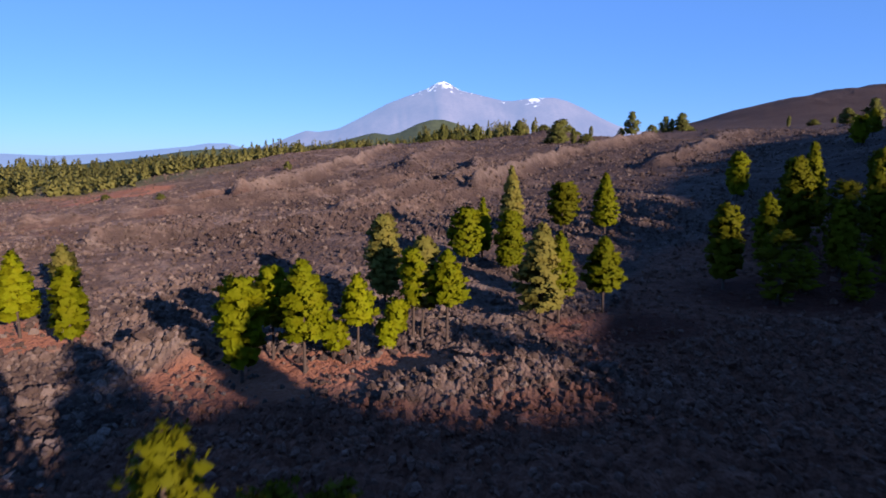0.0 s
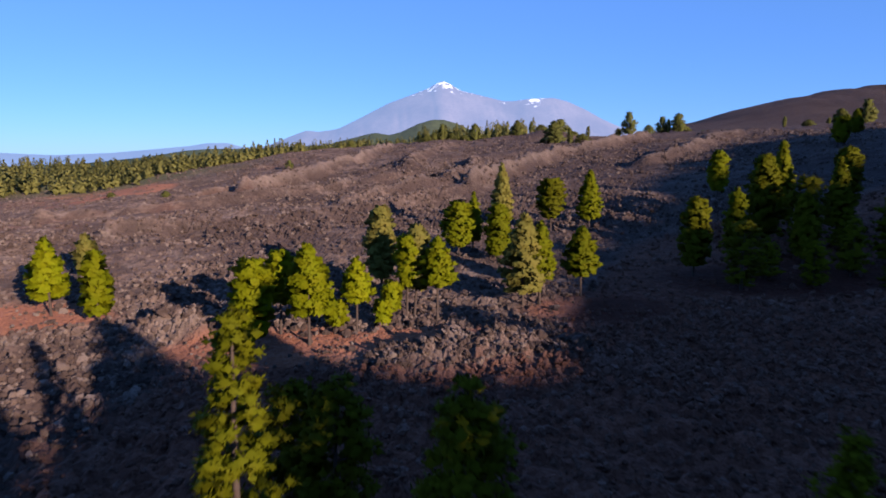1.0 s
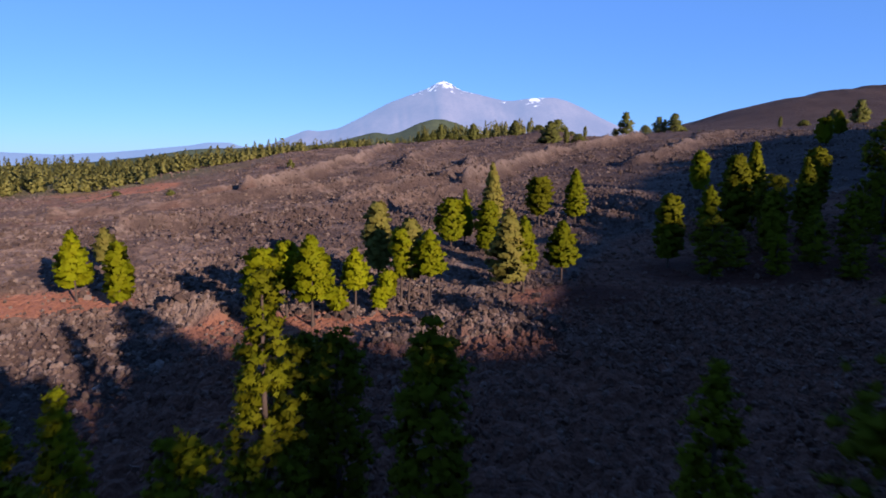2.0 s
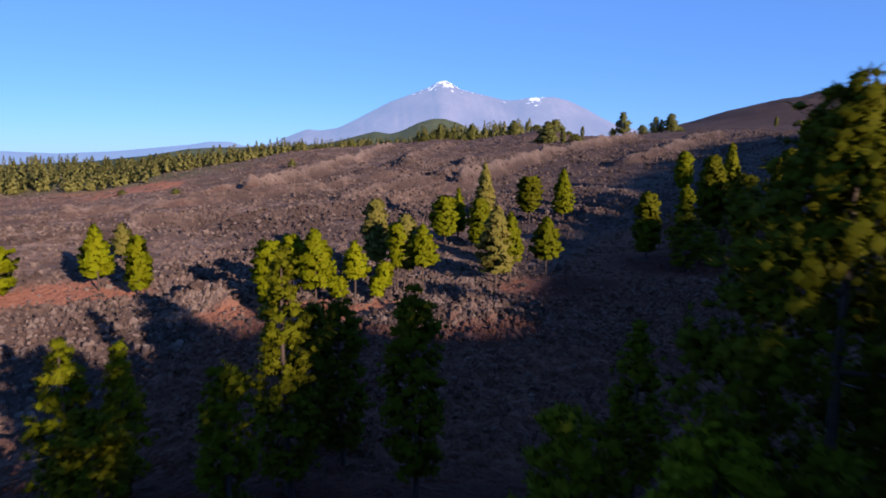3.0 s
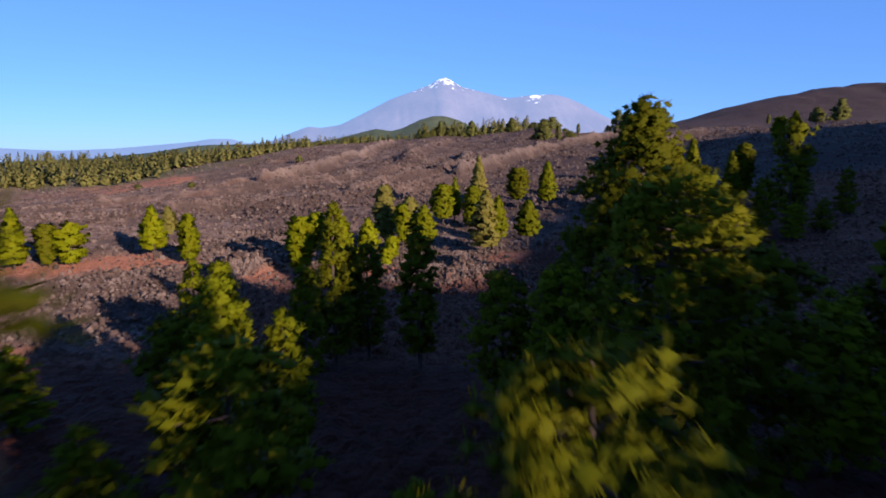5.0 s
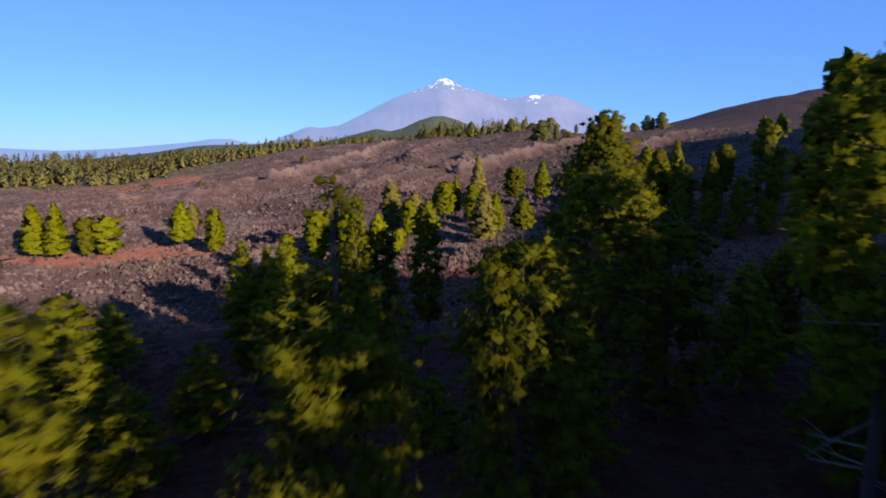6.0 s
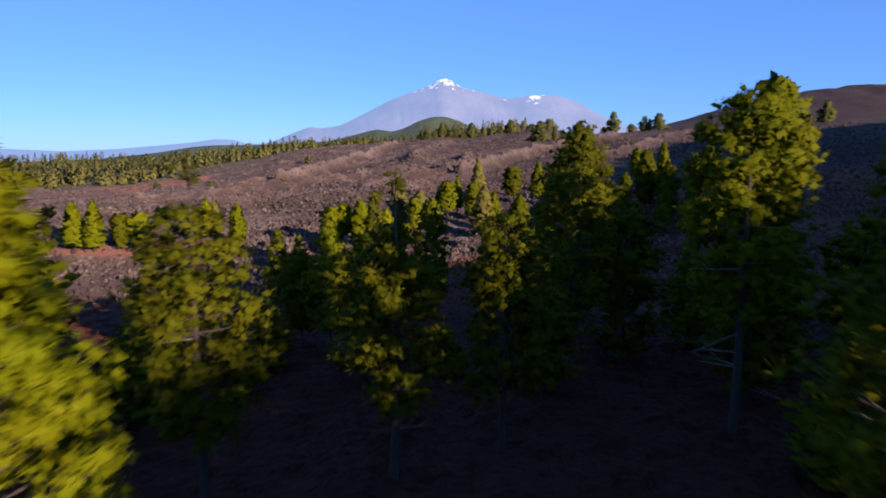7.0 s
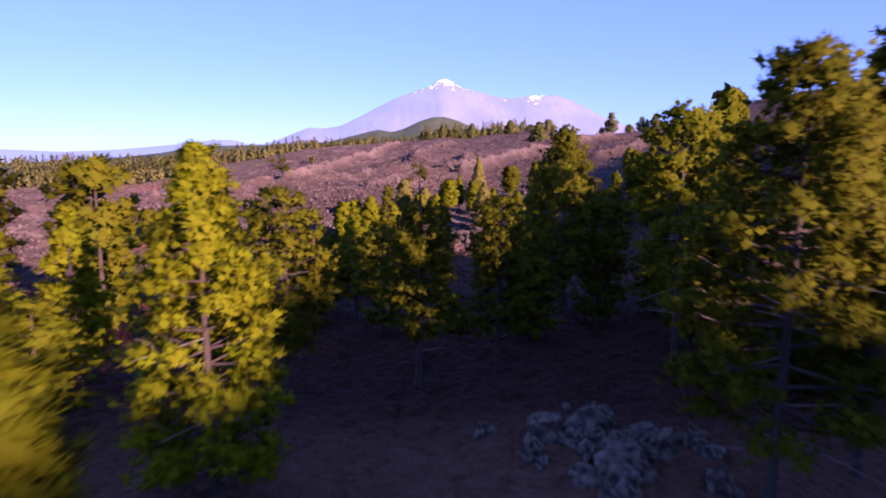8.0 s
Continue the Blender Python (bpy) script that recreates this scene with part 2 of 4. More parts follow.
def lava_material(name, soil=True, tone=1.0, lichen=0.0):
    m, nt, bsdf = material(name)
    big = ramp(nt, spot(nt, 0.045, 6), (0.38, 0), (0.62, 1))
    small = ramp(nt, spot(nt, 0.9, 8), (0.34, 0.25), (0.62, 1))
    col = mix(nt, big, (0.090, 0.059, 0.049, 1), (0.158, 0.108, 0.088, 1))
    col = mix(nt, small, (0.042, 0.028, 0.025, 1), col)
    pale = ramp(nt, spot(nt, 0.30, 8), (0.53, 0), (0.72, 0.55))
    col = mix(nt, pale, col, (0.205, 0.158, 0.136, 1))
    streak = ramp(nt, spot(nt, 0.16, 9), (0.43, 0.75), (0.55, 0))
    col = mix(nt, streak, col, (0.050, 0.033, 0.028, 1))
    if not soil:
        # broken blocks differ in age and crust
        geo = nt.nodes.new("ShaderNodeNewGeometry")
        col = mix(nt, ramp(nt, geo.outputs["Random Per Island"], (0.0, 0.7), (0.45, 0.0)), col, (0.040, 0.027, 0.024, 1))
        col = mix(nt, ramp(nt, geo.outputs["Random Per Island"], (0.6, 0.0), (1.0, 0.6)), col, (0.210, 0.160, 0.138, 1))
    if lichen:
        crust = ramp(nt, spot(nt, 2.2, 8), (0.38, 0), (0.58, lichen))
        col = mix(nt, crust, col, (0.34, 0.25, 0.185, 1))
    # tone below 1 colours in the warm shade on the near rocks
    if tone < 1:
        col = mix(nt, 1 - tone, col, (0.150, 0.056, 0.036, 1))
    if soil:
        a = nt.nodes.new("ShaderNodeAttribute")
        a.attribute_name = "soil"
        earth = mix(nt, spot(nt, 0.9, 6), (0.150, 0.055, 0.033, 1), (0.240, 0.110, 0.070, 1))
        col = mix(nt, a.outputs["Fac"], col, earth)
        w = nt.nodes.new("ShaderNodeAttribute")
        w.attribute_name = "green"
        col = mix(nt, w.outputs["Fac"], col, mix(nt, spot(nt, 0.12, 6), (0.035, 0.045, 0.018, 1), (0.075, 0.075, 0.035, 1)))
        h = nt.nodes.new("ShaderNodeAttribute")
        h.attribute_name = "clinker_shade"
        col = mix(nt, h.outputs["Fac"], col, mix(nt, spot(nt, 0.03, 8), (0.030, 0.019, 0.018, 1), (0.078, 0.052, 0.045, 1)))
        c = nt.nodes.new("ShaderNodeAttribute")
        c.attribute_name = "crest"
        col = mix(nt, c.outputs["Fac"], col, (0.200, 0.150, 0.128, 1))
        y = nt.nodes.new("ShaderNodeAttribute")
        y.attribute_name = "shade_tone"
        # shade as colour: warm on the near lava, dark under the pines
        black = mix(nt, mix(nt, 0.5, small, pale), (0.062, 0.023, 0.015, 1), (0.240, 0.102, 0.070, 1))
        shade_floor = mix(nt, spot(nt, 0.7, 7), (0.028, 0.008, 0.005, 1), (0.085, 0.023, 0.014, 1))
        col = mix(nt, y.outputs["Fac"], col, mix(nt, a.outputs["Fac"], black, shade_floor))
    nt.links.new(col, bsdf.inputs["Base Color"])
    bsdf.inputs["Roughness"].default_value = 0.95
    bsdf.inputs["Diffuse Roughness"].default_value = 1.0
    bsdf.inputs["Specular IOR Level"].default_value = 0.15
    cells = node(nt, "ShaderNodeTexVoronoi", Scale=3.1)
    c = nt.nodes.new("ShaderNodeTexCoord")
    nt.links.new(c.outputs["Object"], cells.inputs["Vector"])
    both = nt.nodes.new("ShaderNodeMath")
    both.operation = "MULTIPLY_ADD"
    nt.links.new(cells.outputs["Distance"], both.inputs[0])
    both.inputs[1].default_value = -0.25
    nt.links.new(spot(nt, 1.3, 11), both.inputs[2])
    relief_bump(nt, bsdf, both.outputs[0], 0.7, 1.0)
    return m


def needle_material(name, light, dark, glow=0.16):
    m, nt, bsdf = material(name)
    info = nt.nodes.new("ShaderNodeObjectInfo")
    geo = nt.nodes.new("ShaderNodeNewGeometry")
    col = mix(nt, geo.outputs["Random Per Island"], (*[0.25 * d + 0.75 * s for d, s in zip(dark, light)], 1), (*light, 1))
    col = mix(nt, ramp(nt, spot(nt, 0.8, 3), (0.4, 0), (0.65, 0.6)), col, (light[0] * 1.15, light[1] * 0.95, light[2], 1))
    hsv = nt.nodes.new("ShaderNodeHueSaturation")
    nt.links.new(col, hsv.inputs["Color"])
    vary = nt.nodes.new("ShaderNodeMapRange")
    vary.inputs["To Min"].default_value, vary.inputs["To Max"].default_value = 0.8, 1.2
    nt.links.new(info.outputs["Random"], vary.inputs["Value"])
    nt.links.new(vary.outputs[0], hsv.inputs["Value"])
    nt.links.new(hsv.outputs[0], bsdf.inputs["Base Color"])
    bsdf.inputs["Roughness"].default_value = 0.7
    bsdf.inputs["Specular IOR Level"].default_value = 0.06
    thin = nt.nodes.new("ShaderNodeBsdfTranslucent")
    nt.links.new(hsv.outputs[0], thin.inputs["Color"])
    both = nt.nodes.new("ShaderNodeMixShader")
    both.inputs[0].default_value = glow
    nt.links.new(bsdf.outputs[0], both.inputs[1])
    nt.links.new(thin.outputs[0], both.inputs[2])
    nt.links.new(both.outputs[0], nt.nodes["Material Output"].inputs[0])
    return m


def bark_material(name, a, b):
    m, nt, bsdf = material(name)
    col = mix(nt, spot(nt, 6, 6), (*a, 1), (*b, 1))
    nt.links.new(col, bsdf.inputs["Base Color"])
    bsdf.inputs["Roughness"].default_value = 0.9
    relief_bump(nt, bsdf, spot(nt, 14, 5), 0.03)
    return m


LAVA = lava_material("lava_ground")
ROCK = lava_material("lava_rock", soil=False)
ROCK_SHADE = lava_material("shade_zone_rock", soil=False, tone=0.5)
ROCK_GREY = lava_material("grey_lava_rock", soil=False, lichen=0.5)
NEEDLES = needle_material("pine_needles", (0.152, 0.172, 0.002), (0.102, 0.120, 0.002), 0.25)
NEEDLES_GREY = needle_material("dusty_pine_needles", (0.135, 0.125, 0.026), (0.085, 0.080, 0.018))
# copy of the green needles, darkened for pines that stand in shade
NEEDLES_SHADED = needle_material("shaded_pine_needles", (0.080, 0.086, 0.002), (0.042, 0.048, 0.002))
# the same green dimmed, for pines that get less light
NEEDLES_DIM = needle_material("dimmed_pine_needles", (0.102, 0.116, 0.002), (0.065, 0.076, 0.002), 0.22)
# muted green: the haze before the crest is in the colour
NEEDLES_CREST = needle_material("hazed_crest_needles", (0.088, 0.096, 0.024), (0.055, 0.062, 0.018))
BARK = bark_material("pine_bark", (0.035, 0.022, 0.017), (0.085, 0.055, 0.042))
DEAD = bark_material("bleached_wood", (0.15, 0.12, 0.10), (0.28, 0.23, 0.20))


# ---- mesh helpers ----
def mesh_of(name, verts, faces, mats, slots=None, flat=False, normals=None):
    """A mesh from arrays: verts (n, 3), faces (m, 3 or 4)."""
    verts, faces = np.asarray(verts, np.float32), np.asarray(faces, np.int32)
    me = bpy.data.meshes.new(name)
    me.vertices.add(len(verts))
    me.vertices.foreach_set("co", verts.ravel())
    k = faces.shape[1]
    me.loops.add(faces.size)
    me.loops.foreach_set("vertex_index", faces.ravel())
    me.polygons.add(len(faces))
    me.polygons.foreach_set("loop_start", np.arange(0, faces.size, k, dtype=np.int32))
    me.polygons.foreach_set("use_smooth", np.full(len(faces), not flat))
    for m in (mats if isinstance(mats, (list, tuple)) else [mats]):
        me.materials.append(m)
    if slots is not None:
        me.polygons.foreach_set("material_index", np.asarray(slots, np.int32))
    me.update(calc_edges=True)
    if normals is not None:
        me.normals_split_custom_set_from_vertices(np.asarray(normals, np.float32))
    return me


def part(name, me, parent, label=""):
    ob = new(name, me)
    ob.parent = parent
    return tagged(ob, label)


def tube(points, radii, sides=7):
    """Verts and quads of a bent, tapered stem."""
    points, radii = np.asarray(points, float), np.asarray(radii, float)
    along = np.gradient(points, axis=0)
    along /= np.linalg.norm(along, axis=1, keepdims=True) + 1e-9
    ref = np.where(np.abs(along[:, 2:3]) > 0.9, [[1.0, 0, 0]], [[0, 0, 1.0]])
    a = np.cross(along, ref)
    a /= np.linalg.norm(a, axis=1, keepdims=True)
    b = np.cross(along, a)
    ang = np.linspace(0, 2 * np.pi, sides, endpoint=False)
    v = points[:, None] + radii[:, None, None] * (np.cos(ang)[None, :, None] * a[:, None] + np.sin(ang)[None, :, None] * b[:, None])
    n, f = len(points), []
    for i in range(n - 1):
        for j in range(sides):
            k = (j + 1) % sides
            f.append((i * sides + j, i * sides + k, (i + 1) * sides + k, (i + 1) * sides + j))
    return v.reshape(-1, 3), np.array(f)


def joined(pieces):
    vs, fs, at = [], [], 0
    for v, f in pieces:
        vs.append(v)
        fs.append(f + at)
        at += len(v)
    return np.concatenate(vs), np.concatenate(fs)


ICO_T = (1 + 5 ** 0.5) / 2
ICO_V = np.array([(-1, ICO_T, 0), (1, ICO_T, 0), (-1, -ICO_T, 0), (1, -ICO_T, 0), (0, -1, ICO_T), (0, 1, ICO_T), (0, -1, -ICO_T), (0, 1, -ICO_T),
                  (ICO_T, 0, -1), (ICO_T, 0, 1), (-ICO_T, 0, -1), (-ICO_T, 0, 1)]) / (1 + ICO_T ** 2) ** 0.5
ICO_F = np.array([(0, 11, 5), (0, 5, 1), (0, 1, 7), (0, 7, 10), (0, 10, 11), (1, 5, 9), (5, 11, 4), (11, 10, 2), (10, 7, 6), (7, 1, 8),
                  (3, 9, 4), (3, 4, 2), (3, 2, 6), (3, 6, 8), (3, 8, 9), (4, 9, 5), (2, 4, 11), (6, 2, 10), (8, 6, 7), (9, 8, 1)])


OCTA_V = np.array([(1, 0, 0), (-1, 0, 0), (0, 1, 0), (0, -1, 0), (0, 0, 1), (0, 0, -1)], float)
OCTA_F = np.array([(0, 2, 4), (2, 1, 4), (1, 3, 4), (3, 0, 4), (2, 0, 5), (1, 2, 5), (3, 1, 5), (0, 3, 5)])


TETRA_V = np.array([(1, 1, 1), (1, -1, -1), (-1, 1, -1), (-1, -1, 1)], float) * 0.75
TETRA_F = np.array([(0, 1, 2), (0, 3, 1), (0, 2, 3), (1, 3, 2)])


def tufts(rng, centres, radii, hubs, count, width, spread=1.5, core_size=(0.35, 0.75), shell="octa"):
    """Needle bunches: thin blades that stand out from many clump centres. Returns verts, tris and soft normals."""
    n = len(centres)
    d = rng.normal(size=(n, count, 3))
    d[..., 2] = d[..., 2] * 0.85 + 0.25
    d /= np.linalg.norm(d, axis=2, keepdims=True)
    side = np.cross(d, rng.normal(size=(n, count, 3)))
    side /= np.linalg.norm(side, axis=2, keepdims=True)
    r = radii[:, None, None]
    root = centres[:, None] + d * r * 0.3
    tip = centres[:, None] + d * r * rng.uniform(0.85, spread, (n, count, 1))
    mid = centres[:, None] + d * r * 0.72
    w = width * rng.uniform(0.7, 1.3, (n, count, 1))
    away = centres - hubs
    away /= np.linalg.norm(away, axis=1, keepdims=True) + 0.05
    soft = d * 0.22 + away[:, None] * 0.95 + np.array([0, 0, 0.15])
    soft /= np.linalg.norm(soft, axis=2, keepdims=True)
    v = np.stack([root, mid - side * w, tip, mid + side * w], axis=2)
    flip = np.einsum("ijk,ijk->ij", np.cross(v[:, :, 1] - v[:, :, 0], v[:, :, 2] - v[:, :, 0]), soft) < 0
    swap = v[flip]
    v[flip] = swap[:, [0, 3, 2, 1]]
    k = np.arange(n * count * 4).reshape(-1, 4)
    faces = np.concatenate([k[:, [0, 1, 2]], k[:, [0, 2, 3]]])
    # the thick inside of each clump
    shell_v, shell_f = (TETRA_V, TETRA_F) if shell == "tetra" else (OCTA_V, OCTA_F)
    k = len(shell_v)
    core_d = shell_v[None] * rng.uniform(*core_size, (n, k, 1))
    if shell == "tetra":
        spin = rng.normal(size=(n, 3, 3))
        core_d = np.einsum("nij,nkj->nki", np.linalg.qr(spin)[0], core_d)
    core = centres[:, None] + core_d * r * np.array([1, 1, 0.85])
    core_n = shell_v[None] * 0.25 + away[:, None] * 0.95 + np.array([0, 0, 0.15])
    core_n = core_n / np.linalg.norm(core_n, axis=2, keepdims=True)
    core_f = (shell_f[None] + np.arange(n)[:, None, None] * k).reshape(-1, 3) + n * count * 4
    verts = np.concatenate([v.reshape(-1, 3), core.reshape(-1, 3)])
    normals = np.concatenate([np.repeat(soft.reshape(-1, 3), 4, axis=0), core_n.reshape(-1, 3)])
    return verts, np.concatenate([faces, core_f]), normals


def crown_profile(shape, t):
    """Width of the crown (0 to 1) at t from its foot (0) to its top (1)."""
    if shape == "cone":
        return np.interp(t, [0, 0.12, 0.3, 0.6, 0.85, 1], [0.75, 1.0, 0.95, 0.62, 0.30, 0.05])
    if shape == "column":
        return np.interp(t, [0, 0.15, 0.4, 0.7, 0.9, 1], [0.65, 1.0, 1.0, 0.85, 0.5, 0.12])
    if shape == "round":
        return np.interp(t, [0, 0.2, 0.5, 0.8, 0.95, 1], [0.5, 0.9, 1.0, 0.85, 0.5, 0.2])
    return np.interp(t, [0, 0.15, 0.4, 0.62, 0.8, 1], [0.9, 1.0, 0.95, 0.66, 0.42, 0.1])    # "old": broad and open


def across_az_of(az):
    return np.array([-math.sin(az), math.cos(az), 0.0])


def pine(seed, height, radius, foot=0.22, shape="cone", needles=NEEDLES, density=1.0, blades=56, width=0.05, puff=0.38, leader=0.0, dead=3, gaps=0.12, limbs=8, spread=1.3, pads=0.0, per_pad=8, core_size=(0.5, 0.9), shell="octa", label="", group=""):
    """A pine: trunk, limbs, bare branches and a crown of needle tufts, its foot at the origin. leader: metres of thin bare top shoot with one tuft."""
    rng = np.random.default_rng(seed)
    tree = new("pine_tree")
    top = height - leader
    bend = rng.normal(0, 0.012 * height, 2)
    zs = np.linspace(0, 1, 12)

    def stem(z):
        s = np.clip(z / height, 0, 1.0)
        return np.array([bend[0] * math.sin(s * 2.6), bend[1] * math.sin(s * 3.4), z])

    r0 = 0.05 + 0.0085 * height
    v, f = tube([stem(z * (height - 0.15)) + np.array([0, 0, -0.5 if z == 0 else 0]) for z in zs], [r0 * (1.25 if z == 0 else 1) * (1 - z) ** 0.8 + 0.025 for z in zs], 9)
    part("trunk", mesh_of("trunk", v, f, BARK), tree)
    centres, sizes, axes, stems, twigs = [], [], [], [], []
    z = height * foot
    while z < top - 0.2:
        t = (z - height * foot) / (top - height * foot)
        reach = radius * float(crown_profile(shape, t))
        n = int(rng.integers(4, 7)) if reach > 0.7 else 4
        start = rng.uniform(0, 2 * np.pi)
        for k in range(n):
            if rng.random() < gaps:
                continue
            az = start + 2 * np.pi * k / n + rng.normal(0, 0.25)
            length = reach * rng.uniform(0.78, 1.14)
            rise = rng.uniform(0.08, 0.42) * length * (1.0 if t > 0.25 else 0.5)
            base = stem(z)
            tip = base + np.array([math.cos(az) * length, math.sin(az) * length, rise])
            mids = base * 0.45 + tip * 0.55 - np.array([0, 0, 0.08 * length])
            (stems if length > 0.75 * radius else twigs).append(tube([base, mids, tip], [0.02 + 0.018 * length, 0.012 + 0.011 * length, 0.01], 5 if length > 0.75 * radius else 3))
            if pads:
                # boughs that carry their needles in flat clumps at the end
                size = pads * rng.uniform(0.65, 1.15) * min(1.0, 0.45 + 0.3 * length)
                heart = base + (tip - base) * 0.86 + np.array([0, 0, 0.12])
                hub = heart - (tip - base) / length * 0.55 * size - np.array([0, 0, 0.3 * size])
                for j in range(int(per_pad * rng.uniform(0.75, 1.25) * min(1.0, 0.55 + 0.3 * length))):
                    centres.append(heart + rng.normal(0, 1, 3) * np.array([0.50, 0.50, 0.32]) * size)
                    sizes.append(puff * rng.uniform(0.75, 1.25) * min(1.0, 0.6 + 0.4 * reach))
                    axes.append(hub)
                for j in range(int(0.22 * per_pad * max(0.0, length - 0.5))):
                    centres.append(base + (tip - base) * rng.uniform(0.3, 0.7) + rng.normal(0, 0.2, 3) + across_az_of(az) * rng.normal(0, 0.3))
                    sizes.append(puff * rng.uniform(0.6, 1.0))
                    axes.append((base[0], base[1], centres[-1][2] - 0.3))
                continue
            m = max(1, int(round(length / (puff * 0.68) * density)))
            across_az = across_az_of(az)
            for j in range(m):
                s = 1.0 - 0.8 * j / m
                p = base + (tip - base) * s + across_az * rng.normal(0, 0.13) * length * s + rng.normal(0, 0.28 * puff, 3) + np.array([0, 0, 0.1])
                centres.append(p)
                sizes.append(puff * rng.uniform(0.65, 1.3) * min(1.0, 0.6 + 0.4 * reach))
                axes.append((base[0], base[1], centres[-1][2] - 0.3))
        z += rng.uniform(0.85, 1.25) * (puff if not pads else 0.72 * pads)
    for j in range(4 if not pads else 14):
        p = stem(top - 0.12 - (0.25 if not pads else 0.12) * j)
        centres.append(p + rng.normal(0, 0.05 if not pads else 0.02 + 0.028 * j, 3))
        sizes.append(puff * (0.5 + 0.15 * min(j, 4)))
        axes.append((p[0], p[1], centres[-1][2] - 0.3))
    if leader:
        for j in range(9):
            p = stem(height - 0.35) + rng.normal(0, 0.26, 3) * np.array([1, 1, 0.7])
            centres.append(p)
            sizes.append(0.30)
            axes.append((p[0], p[1], centres[-1][2] - 0.3))
    centres, sizes, axes = np.array(centres), np.array(sizes), np.array(axes)
    v, f, nrm = tufts(rng, centres, sizes, axes, blades, width, spread, core_size, shell)
    part("crown", mesh_of("crown", v, f, needles, normals=nrm), tree)
    rng.shuffle(stems)
    for s in stems[:limbs]:
        part("limb", mesh_of("limb", *s, BARK), tree)
    rest = stems[limbs:] + twigs
    if rest and blades > 9:
        tagged(part("twig_spray", mesh_of("twig_spray", *joined(rest), BARK), tree), kind="stuff")
    for j in range(dead):
        z = height * rng.uniform(0.35 * foot + 0.05, 0.62)
        az, length = rng.uniform(0, 2 * np.pi), radius * rng.uniform(0.55, 1.0)
        base = stem(z)
        tip = base + np.array([math.cos(az) * length, math.sin(az) * length, rng.uniform(-0.25, 0.15) * length])
        fork = base * 0.35 + tip * 0.65
        out = tip + np.array([rng.normal(0, 0.2), rng.normal(0, 0.2), 0.25 * length])
        branch = part("dead_branch", mesh_of("dead_branch", *tube([base, fork, tip], [0.030, 0.020, 0.009], 5), DEAD), tree, "bleached bare branch")
        part("twig", mesh_of("twig", *tube([fork, (fork + out) / 2 + np.array([0, 0, 0.05]), out], [0.014, 0.010, 0.006], 4), DEAD), branch)
    return tagged(tree, label or "green pine tree with clumped needles and dark trunk", "pine tree", group)


# ---- the ground: one sheet, finest where the walk looks ----
def build_ground():
    cx, cy = 2.0, -84.0
    fine = np.linspace(-41, 41, 640)
    coarse = np.concatenate([np.linspace(44, 118, 26), np.linspace(119, 156, 56), np.linspace(159, 180, 8), np.linspace(-177, -44, 45)])
    ang = np.radians(np.concatenate([fine, coarse]))
    rad = [0.0, 4.0, 8.0]
    while rad[-1] < 4900:
        r = rad[-1]
        rad.append(r + max(0.45, r * (0.0075 if r < 98 else 0.0046 if r < 168 else 0.0056 if r < 420 else 0.012 if r < 1250 else 0.05)))
    rad = np.array(rad[1:])
    a, r = np.meshgrid(ang, rad)
    x, y = cx + np.sin(a) * r, cy + np.cos(a) * r
    z = lie(x, y) + relief(x, y) * np.where(np.abs(a) < radians(60), 1, 0.4)
    n, m = len(rad), len(ang)
    v = np.stack([x, y, z], axis=2).reshape(-1, 3)
    i, j = np.meshgrid(np.arange(n - 1), np.arange(m), indexing="ij")
    k = (j + 1) % m
    f = np.stack([i * m + j, i * m + k, (i + 1) * m + k, (i + 1) * m + j], axis=2).reshape(-1, 4)
    hub = len(v)
    v = np.concatenate([v, [[cx, cy, ground_z(cx, cy)]]])
    me = mesh_of("ground", v, f, LAVA, flat=True)
    bm = bmesh.new()
    bm.from_mesh(me)
    bm.verts.ensure_lookup_table()
    for q in range(m):
        bm.faces.new((bm.verts[hub], bm.verts[(q + 1) % m], bm.verts[q]))
    bmesh.ops.recalc_face_normals(bm, faces=bm.faces[-m:])
    bm.to_mesh(me)
    bm.free()
    xs, ys = v[:, 0], v[:, 1]
    soil = me.attributes.new("soil", "FLOAT", "POINT")
    soil.data.foreach_set("value", smooth(0.25, 0.7, soil_mask(xs, ys)).astype(np.float32))
    shade_tone = me.attributes.new("shade_tone", "FLOAT", "POINT")
    shade_tone.data.foreach_set("value", shade_zone(xs, ys).astype(np.float32))
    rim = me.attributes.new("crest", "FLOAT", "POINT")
    rim.data.foreach_set("value", lit_and_pale_crest(xs, ys).astype(np.float32))
    clinker_shade = me.attributes.new("clinker_shade", "FLOAT", "POINT")
    clinker_shade.data.foreach_set("value", clinker_and_shade(xs, ys).astype(np.float32))
    green = me.attributes.new("green", "FLOAT", "POINT")
    wood = np.maximum(smooth(560, 900, np.hypot(xs, ys)) * smooth(260, 100, xs), smooth(330, 420, ys) * smooth(-60, -180, xs + 0.25 * (ys - 330)))
    green.data.foreach_set("value", np.clip(wood, 0, 1).astype(np.float32))
    return tagged(new("ground", me), "rough brown lava field with patches of reddish soil", "ground", kind="structure")


build_ground()


